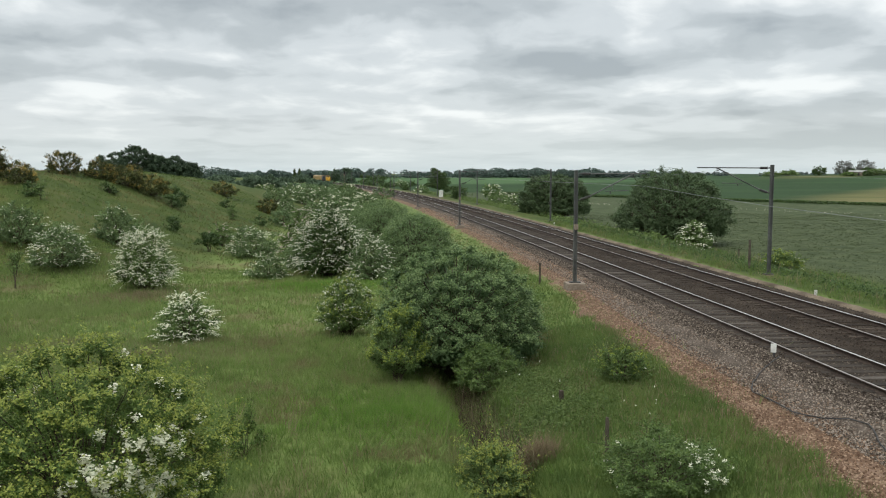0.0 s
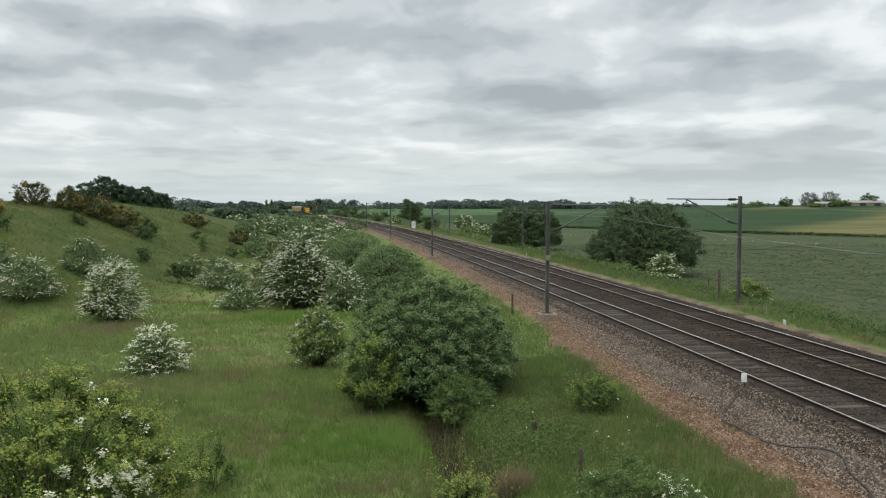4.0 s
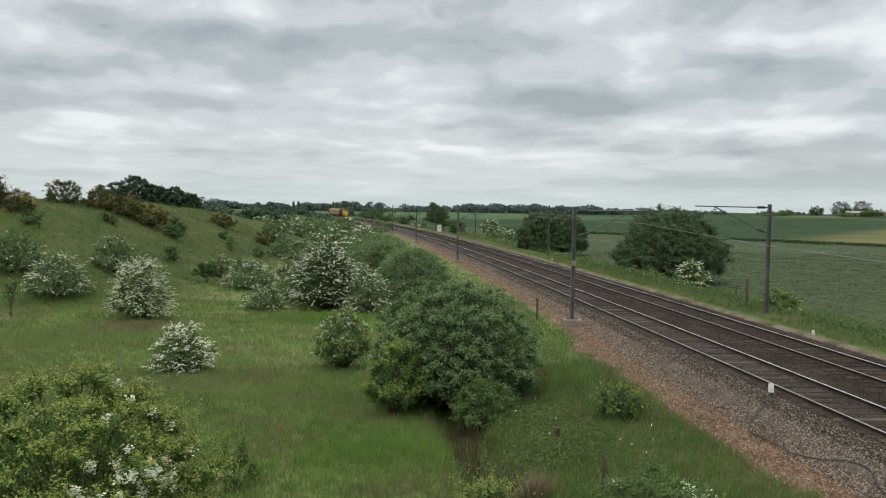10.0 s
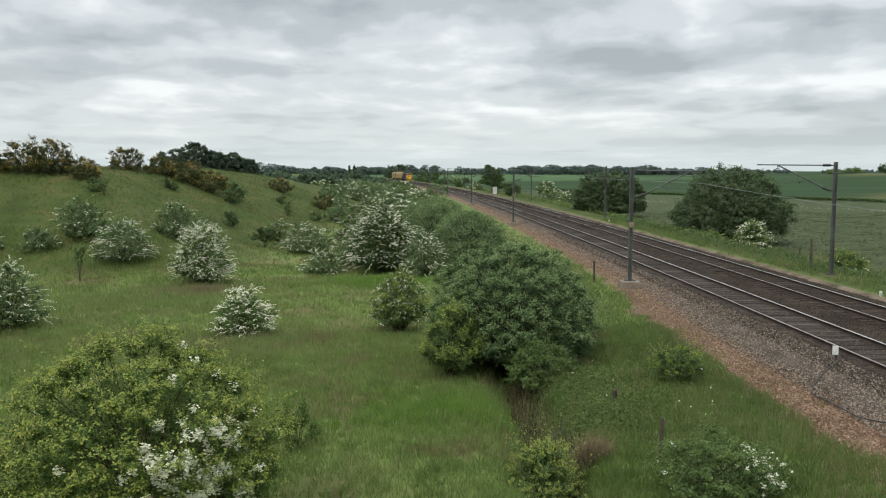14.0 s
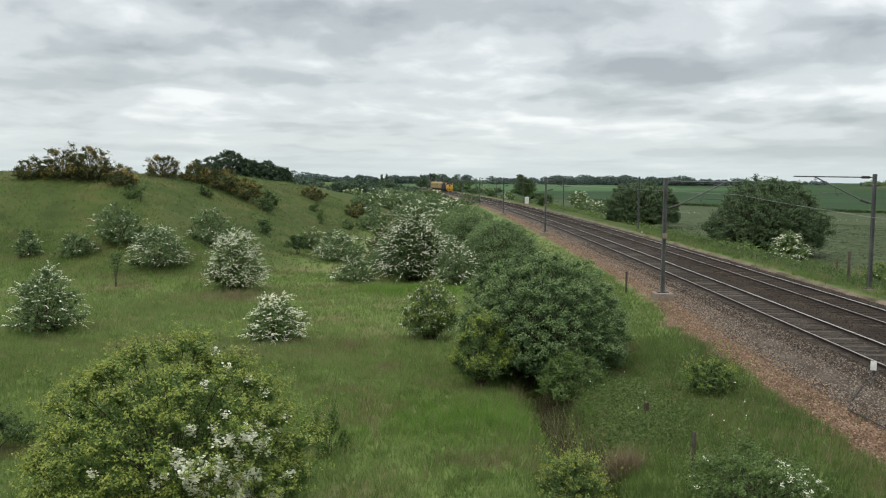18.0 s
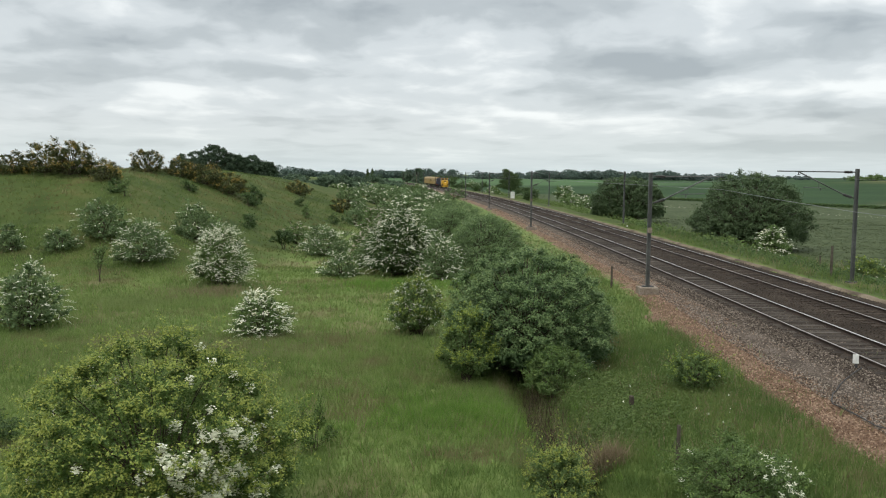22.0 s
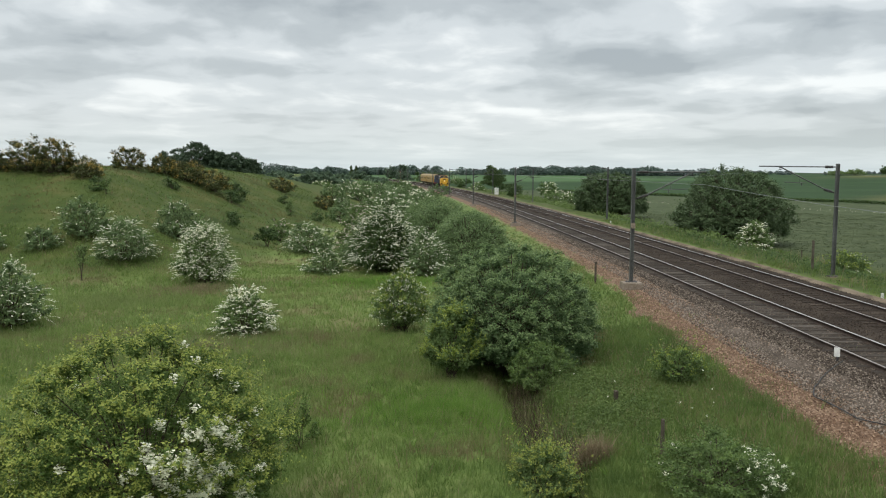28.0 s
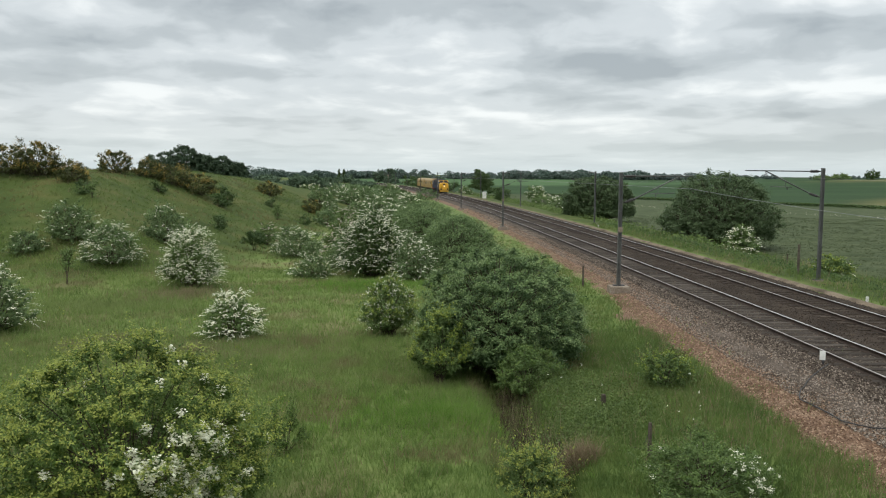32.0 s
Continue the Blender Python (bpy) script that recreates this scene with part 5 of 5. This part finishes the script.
clumps("bank_weeds", "low green weeds between the gravel and the sallows", "weeds", [beside(-5.8, 36)[:2], beside(-5.4, 50)[:2], beside(-5.4, 64)[:2], beside(-5.6, 84)[:2]], 0.4, 1.9, 0.05, 5000, DEEP, 311, 0.9)
clumps("verge_weeds", "dark green herbs in the verge beyond the tracks", "weeds", [beside(10.5, 26)[:2], beside(10.2, 40)[:2], beside(10.0, 60)[:2], beside(10.5, 90)[:2]], 0.5, 2.6, 0.045, 20000, DEEP, 312, 0.9)

# ---------------------------------------------------------------- farm on the rise
for x, y, w, h, mat, seed, label in ((212, 452, 9.5, 7.4, TWIG, 321, "pale bare-branched tree by the farm"), (223, 452, 10, 7.6, TWIG, 322, "pale bare-branched tree by the farm"),
                                     (199, 452, 7, 4.9, DEEP, 323, "dark round tree by the farm"), (215, 450, 7, 4.0, DEEP, 324, "dark round tree by the farm"),
                                     (221, 446, 6, 3.8, DEEP, 325, "dark round tree by the farm"), (246, 455, 9, 6.5, DEEP, 326, "dark round tree by the farm"),
                                     (184, 455, 10, 3.2, HAW, 327, "green shrub on the rise"), (176, 458, 9, 2.4, HAW, 328, "green shrub on the rise"), (223, 440, 9, 3.4, HAW, 329, "green shrub on the rise"), (206, 434, 7, 1.9, HAW, 331, "green shrub on the rise"), (215, 433, 4, 2.4, DEEP, 332, "dark round tree by the farm"), (264, 455, 11, 7.0, DEEP, 330, "dark round tree by the farm")):
    bush("farm_tree", x, y, w, h, 0.4 if mat is not TWIG else 0.16, 1300 if mat is not TWIG else 9000, label, "tree", seed, leaves=mat, lobes=28, spiky=0.4, dome=True, group="trees at the farm")


PALEROOF = material("weathered_sheet_roof", (0.2, 0.2, 0.19), (0.28, 0.28, 0.265), (0.36, 0.36, 0.34), 0.4, 3.0)


def barn(x, y, turn, long, deep, eaves, ridge, label):
    b = thing("farm_building", pose(x, y, land(x, y) - 0.1, 0, 0, turn), label, "farm building", "farm")
    part("wall", box(bmesh.new(), 0, 0, eaves / 2, long, deep, eaves, 0.03), CONCRETE, b)
    part("roof", hull(bmesh.new(), [(-deep / 2 - 0.3, eaves + 0.004), (deep / 2 + 0.3, eaves + 0.004), (0, ridge)], -long / 2 - 0.3, long / 2 + 0.3), PALEROOF, b, "pale sheet roof").matrix_basis = pose(0, 0, 0, 0, 0, 90)
    for k in range(3):
        part("door", box(bmesh.new(), -long / 3 + k * long / 3, -deep / 2, eaves * 0.42, long / 7, 0.1, eaves * 0.8, 0.02), DARKSTEEL, b, "dark doorway")
    return b


barn(214, 441, -20, 8, 6, 1.7, 2.7, "low pale-walled barn with a grey roof")
barn(240, 452, -12, 22, 7, 1.7, 2.9, "long farm shed with a grey sheet roof")

# ---------------------------------------------------------------- small things along the line
x, y, head = beside(7.9, 177)
cabinet = thing("equipment_cabinet", pose(x, y, -0.2, 0, 0, math.degrees(head)), "white metal equipment cabinet on a plinth beside the line", "equipment cabinet")
part("body", box(bmesh.new(), 0, 0, 0.85, 0.75, 0.7, 1.4, 0.03), WHITEPAINT, cabinet)
for s in (-1, 1):
    d = part("door", box(bmesh.new(), s * 0.18, -0.36, 0.85, 0.34, 0.03, 1.3, 0.01), WHITEPAINT, cabinet)
    part("handle", box(bmesh.new(), s * 0.06, -0.385, 0.85, 0.03, 0.04, 0.16, 0.008), DARKSTEEL, d)
part("plinth", box(bmesh.new(), 0, 0, 0.06, 0.95, 0.8, 0.24, 0.02), CONCRETE, cabinet)

x, y, head = beside(-0.68, 23.5)
board = thing("lineside_marker", pose(x, y, -0.2, 0, 0, -20), "small white marker board on a short post by the rail", "marker board")
part("post", box(bmesh.new(), 0, 0.03, 0.14, 0.06, 0.06, 0.5, 0.006), DARKSTEEL, board)
part("plate", box(bmesh.new(), -0.02, -0.012, 0.35, 0.15, 0.02, 0.25, 0.004), WHITEPAINT, board, "white plate")

for d, y0, hgt, label in ((7.0, 35.2, 0.3, "short white concrete marker post"), (7.3, 84.0, 0.3, "short white concrete marker post")):
    x, y, head = beside(d, y0)
    p = thing("marker_post", pose(x, y, land(x, y) - 0.05, 0, 0, math.degrees(head)), label, "marker post", "marker posts")
    part("shaft", box(bmesh.new(), 0, 0, hgt / 2, 0.1, 0.1, hgt, 0.015), WHITEPAINT, p)

def stake(x, y, high, wide, lean, label, wire_loop=False):
    p = thing("fence_post", pose(x, y, rough_land(x, y) - 0.15, lean, -lean, 25), label, "fence post", "old fence posts")
    bm = box(bmesh.new(), 0, 0, high / 2, wide, wide * 0.85, high, 0.012)
    for v in bm.verts:
        v.co += Vector((noise.noise(v.co * 9), noise.noise(v.co * 9 + Vector((5, 0, 0))), 0.6 * noise.noise(v.co * 7))) * 0.018
    part("shaft", bm, OLDWOOD, p)
    if wire_loop:
        a = np.linspace(0, 5.5, 16)
        V, F = tube(np.stack([-0.1 + 0.05 * np.cos(a), -0.02 + 0.03 * np.sin(a * 2), high * 0.75 - 0.05 * a], 1), 0.006, 5)
        part("wire_loop", soup("wire_loop", V, F, DARKSTEEL), DARKSTEEL, p)


stake(3.4, 17.2, 1.0, 0.075, 1, "grey weathered fence post leaning in the grass", True)
stake(2.95, 20.8, 0.6, 0.09, 2, "grey weathered fence post among brambles")
stake(4.7, 41.0, 1.2, 0.09, 0, "brown wooden stake beside the gravel")
stake(16.5, 45.6, 1.75, 0.11, 0, "brown wooden fence post beyond the tracks")
stake(19.2, 55.0, 1.2, 0.09, 1, "brown wooden fence post beyond the tracks")

# a dark cable that lies over the stones
path = [(-0.62, 23.4), (-1.25, 22.6), (-1.9, 21.9), (-2.4, 21.2), (-2.75, 20.3), (-2.75, 19.4), (-2.65, 18.5), (-2.3, 18.0), (-1.8, 17.85), (-1.7, 17.4), (-1.9, 16.7), (-2.2, 15.9), (-2.6, 14.8), (-3.0, 13.4)]
P = []
for a, b in zip(path, path[1:]):
    for k in range(5):
        d, y0 = a[0] + (b[0] - a[0]) * k / 5, a[1] + (b[1] - a[1]) * k / 5
        x, y, _ = beside(d + 0.05 * math.sin(y0 * 3), y0)
        P.append((x, y, float(np.interp(d, [-3.2, -2.6, -1.9, -0.75], [-0.27, -0.245, -0.23, -0.11])) + 0.045))
V, F = tube(P, 0.014, 6)
tagged(new("cable", soup("cable", V, F, DARKSTEEL)), "black cable lying loose over the ballast", "cable")

x, y, head = beside(8.0, 430)
sig = thing("signal_post", pose(x, y, -0.2, 0, 0, math.degrees(head)), "tall pale railway signal post with a ladder", "railway signal")
part("post", rod(bmesh.new(), (0, 0, 0), (0, 0, 5.6), 0.08), CONCRETE, sig)
part("signal_head", box(bmesh.new(), 0, -0.2, 5.2, 0.55, 0.3, 1.5, 0.05), UNDER, sig)
part("cage", box(bmesh.new(), 0, 0.1, 4.1, 0.7, 0.6, 0.8, 0.04), CONCRETE, sig)


# ---------------------------------------------------------------- grass, stones
def tufts(name, n, region, high, wide, per, mat, seed, label, fan=0.5):
    """Blades in tufts; region gives random (x, y) and says which of them count."""
    rng = np.random.default_rng(seed)
    xy = region(rng, n)
    z = np.array([rough_land(x, y) for x, y in xy])
    n = len(xy)
    base = np.repeat(np.column_stack([xy, z - 0.02]), per, 0)
    tall = np.repeat(rng.uniform(0.6, 1.35, n) * high, per) * rng.uniform(0.6, 1.1, n * per)
    ang = rng.uniform(0, 2 * np.pi, n * per)
    base[:, 0] += np.cos(ang) * rng.uniform(0, 0.12, n * per) * (1 + wide * 10)
    base[:, 1] += np.sin(ang) * rng.uniform(0, 0.12, n * per) * (1 + wide * 10)
    face = rng.uniform(0, 2 * np.pi, n * per)
    w = wide * rng.uniform(0.6, 1.3, n * per)
    sx, sy = np.cos(face) * w, np.sin(face) * w
    wind = np.repeat(rng.normal(size=(n, 2)) * 0.25, per, 0)
    tip = base + np.column_stack([(np.cos(ang) * fan * rng.uniform(0.2, 1, n * per) + wind[:, 0]) * tall, (np.sin(ang) * fan * rng.uniform(0.2, 1, n * per) + wind[:, 1]) * tall, tall])
    V = np.stack([base - np.column_stack([sx, sy, sx * 0]), base + np.column_stack([sx, sy, sx * 0]), tip], 1).reshape(-1, 3)
    F = np.arange(len(V)).reshape(-1, 3)
    return tagged(new(name, soup(name, V, F, mat)), label, "grass", kind="stuff")


def wedge(y0, y1, edge=-3.75, side=-1, wide_left=-0.80, wide_right=0.60, limit=(7.25, 16), least=-999, patchy=-9.0):
    """Points of the sector before the camera, on one side of the railway."""
    def points(rng, n):
        y = np.sqrt(rng.uniform(y0 * y0, y1 * y1, n))
        x = y * rng.uniform(wide_left, wide_right, n)
        keep = []
        for a, b in zip(x, y):
            d = off(a, b)
            wob = 0.55 * noise.noise((b * 0.35, 0.0, 3)) + 0.3 * noise.noise((a * 1.3, b * 1.3, 8))
            keep.append(noise.noise((a * 0.3, b * 0.3, 31)) > patchy and (least < d < edge + 0.5 * drift(b) + wob and not (abs(d + 9.25) < 0.42 and b < 24)) if side < 0 else limit[0] - wob < d < limit[1])
        k = np.array(keep)
        return np.column_stack([x[k], y[k]])
    return points


tufts("meadow_grass", 64000, wedge(10, 30, -8.7), 0.22, 0.010, 4, BLADE, 401, "long rough green meadow grass")
tufts("meadow_grass", 56000, wedge(30, 52, -8.7), 0.22, 0.014, 3, BLADE, 402, "rough green grass of the far meadow")
tufts("lineside_grass", 52000, wedge(10, 30, least=-8.7, wide_left=-0.05, wide_right=0.6), 0.24, 0.010, 4, VERGEBLADE, 426, "dark rough grass between the drain and the gravel")
tufts("lineside_grass", 26000, wedge(30, 52, least=-8.7, wide_left=-0.12, wide_right=0.3), 0.22, 0.014, 3, VERGEBLADE, 427, "dark rough grass beside the sallows")
tufts("bank_grass", 60000, wedge(50, 110), 0.17, 0.022, 4, BANKBLADE, 403, "rough green grass on the bank")
tufts("tussock_grass", 2600, wedge(12, 46, -8.9, patchy=0.02), 0.33, 0.009, 9, TUSSOCK, 428, "darker green tussocks in the meadow", 0.7)
tufts("dry_grass", 1500, wedge(10, 34), 0.42, 0.005, 4, STRAW, 404, "scattered dry straw-coloured grass stalks", 0.25)
tufts("dead_grass", 5200, wedge(12, 50, patchy=0.12), 0.4, 0.006, 4, DEADGRASS, 422, "pinkish seeding grass stalks in the meadow", 0.25)
tufts("dry_grass", 1200, wedge(34, 80), 0.42, 0.011, 4, STRAW, 405, "dry straw-coloured grass on the bank", 0.25)
tufts("verge_grass", 15000, wedge(26, 90, 0, 1, 0.0, 0.66), 0.34, 0.018, 6, VERGEBLADE, 406, "long green verge grass beyond the tracks")
tufts("pasture_grass", 40000, wedge(34, 130, 0, 1, 0.0, 0.72, (15.5, 75)), 0.1, 0.03, 3, PASTUREBLADE, 421, "grazed tussocky grass of the pasture")
tufts("dry_grass", 1600, wedge(26, 80, 0, 1, 0.1, 0.66), 0.6, 0.012, 3, STRAW, 407, "pale seeding grass stalks beyond the tracks", 0.2)


def disc(cx, cy, r):
    def points(rng, n):
        a, q = rng.uniform(0, 2 * np.pi, n), r * np.abs(rng.normal(size=n)) * 0.55
        return np.column_stack([cx + np.cos(a) * q * 1.6, cy + np.sin(a) * q])
    return points


tufts("lush_grass", 1100, disc(-1.2, 20.6, 2.6), 0.25, 0.011, 8, LUSH, 411, "patch of lush bright green grass by the drain")
tufts("lush_grass", 900, disc(-6.0, 44.0, 2.4), 0.3, 0.016, 7, LUSH, 412, "patch of lush bright green grass before the hawthorns")
tufts("dry_grass", 900, disc(-14.5, 40.5, 2.6), 0.32, 0.009, 4, STRAW, 415, "pale dry grass at the foot of the bank", 0.3)
tufts("dry_grass", 2600, disc(-9.5, 27.0, 6.0), 0.26, 0.006, 4, STRAW, 417, "thin pale stalks in the open meadow", 0.3)
tufts("pale_grass", 6000, disc(-11.0, 27.0, 9.0), 0.26, 0.011, 4, PALEBLADE, 419, "paler yellowish grass in the open meadow", 0.5)
tufts("pale_grass", 3200, disc(-17.0, 37.0, 7.0), 0.26, 0.015, 4, PALEBLADE, 420, "paler yellowish grass at the foot of the bank", 0.5)
tufts("dead_grass", 200, disc(2.0, 17.5, 0.24), 0.46, 0.006, 9, DEADGRASS, 414, "mound of pinkish-brown dead grass beside the drain", 0.8)


def drain(rng, n):
    """Points in and beside the drain below the sallow."""
    y = rng.uniform(17.6, 25.6, n)
    d = -9.15 + rng.normal(size=n) * 0.22 + 0.25 * (y < 20.5)
    return np.array([beside(a, b)[:2] for a, b in zip(d, y)])


tufts("dead_stalks", 620, drain, 0.5, 0.006, 4, STALK, 307, "brown dead stalks standing along the drain", 0.35)
tufts("dead_stalks", 90, drain, 0.95, 0.007, 3, STRAW, 425, "a few pale broken stalks in the drain", 0.5)


rng = np.random.default_rng(418)
heads = np.array([(x, y, rough_land(x, y) + 0.45) for x, y in zip(rng.uniform(1.5, 5.5, 18), rng.uniform(14.5, 25, 18)) if off(x, y) < -4.3])
heads = (heads[:, None] + rng.normal(size=(len(heads), 4, 3)) * 0.02).reshape(-1, 3)
V, F = leaf_cloud(heads, np.tile([0, 0, 1.0], (len(heads), 1)), 0.017, rng, slim=0.9)
tagged(new("meadow_flowers", soup("meadow_flowers", V, F, MAY)), "scattered small white flower heads in the grass", "wildflowers", kind="stuff")


def gravel_rim(rng, n):
    d = -3.95 + np.abs(rng.normal(size=n)) * 0.6
    y = 11 * (70 / 11) ** rng.uniform(0, 1, n)
    return np.array([beside(a + 0.5 * drift(b), b)[:2] for a, b in zip(d, y) if noise.noise((a * 0.8, b * 0.5, 2)) > -0.1])


def gravel_bank(rng, n):
    d = rng.uniform(-7.2, -3.6, n)
    y = rng.uniform(11, 30, n)
    return np.array([beside(a, b)[:2] for a, b in zip(d, y) if noise.noise((a * 0.5, b * 0.35, 9)) > -0.05])


tufts("dead_grass", 2000, gravel_bank, 0.3, 0.007, 4, DEADGRASS, 423, "brown dry grass on the slope below the gravel", 0.5)
tufts("gravel_weeds", 2600, gravel_rim, 0.13, 0.008, 4, BANKBLADE, 416, "sparse weeds along the edge of the gravel", 0.7)


def stones(name, n, d0, d1, y0, y1, size, mat, seed, height, label, pull=0.0):
    rng = np.random.default_rng(seed)
    octa = np.array([(1, 0, -0.15), (-1, 0, -0.15), (0, 1, -0.15), (0, -1, -0.15), (0, 0, 1)], float)
    faces = np.array([(0, 2, 4), (2, 1, 4), (1, 3, 4), (3, 0, 4)])
    d = rng.uniform(d0, d1, n)
    t = rng.uniform(0, 1, n)
    y = y0 * (y1 / y0) ** t
    z = height(d)
    d = d + pull * np.array([drift(v) for v in y]) * np.clip((-0.6 - d) / 1.6, 0, 1)
    s = rail_slope(y)
    c = 1 / np.sqrt(1 + s * s)
    C = np.column_stack([rail_x(y) + d * c, y - d * s * c, z])
    V = np.repeat(octa[None], n, 0) * (size * rng.uniform(0.55, 1.3, (n, 1, 1))) * rng.uniform(0.6, 1.2, (n, 5, 1))
    a = rng.uniform(0, 2 * np.pi, n)
    ca, sa = np.cos(a)[:, None], np.sin(a)[:, None]
    X, Y, Z = V[:, :, 0], V[:, :, 1], V[:, :, 2]
    tilt = rng.uniform(-0.5, 0.5, (n, 1))
    Y, Z = Y * np.cos(tilt) - Z * np.sin(tilt), Y * np.sin(tilt) + Z * np.cos(tilt)
    V = np.stack([X * ca - Y * sa, X * sa + Y * ca, Z * 0.8], 2) + C[:, None]
    F = (faces[None] + (np.arange(n) * 5)[:, None, None]).reshape(-1, 3)
    return tagged(new(name, soup(name, V.reshape(-1, 3), F, mat)), label, "gravel", kind="stuff")


def shoulder(d):
    return np.interp(d, [-3.95, -3.6, -3.2, -2.6, -1.9, -0.75, 0.2, 6.0, 6.5], [-0.42, -0.325, -0.29, -0.26, -0.245, -0.125, -0.14, -0.125, -0.19])


stones("red_gravel", 38000, -3.95, -1.35, 12, 130, 0.03, REDSTONE, 501, shoulder, "loose reddish gravel stones", 0.5)
stones("ballast_stones", 42000, -2.7, -0.5, 12, 110, 0.029, STONE, 502, lambda d: shoulder(d) + 0.015, "loose grey ballast stones on the shoulder", 0.7)
stones("oily_stones", 7000, -1.25, -0.3, 12, 70, 0.03, DARKSTONE, 505, lambda d: shoulder(d) + 0.02, "dark oily stones along the sleeper ends")
stones("crib_stones", 9000, -0.95, 2.05, 14, 60, 0.028, CRIBSTONE, 504, lambda d: shoulder(d) - 0.004, "grey ballast stones between the near rails")
stones("track_stones", 16000, 2.0, 6.6, 14, 60, 0.03, DARKSTONE, 503, shoulder, "dark oily ballast stones between the rails")


motions()
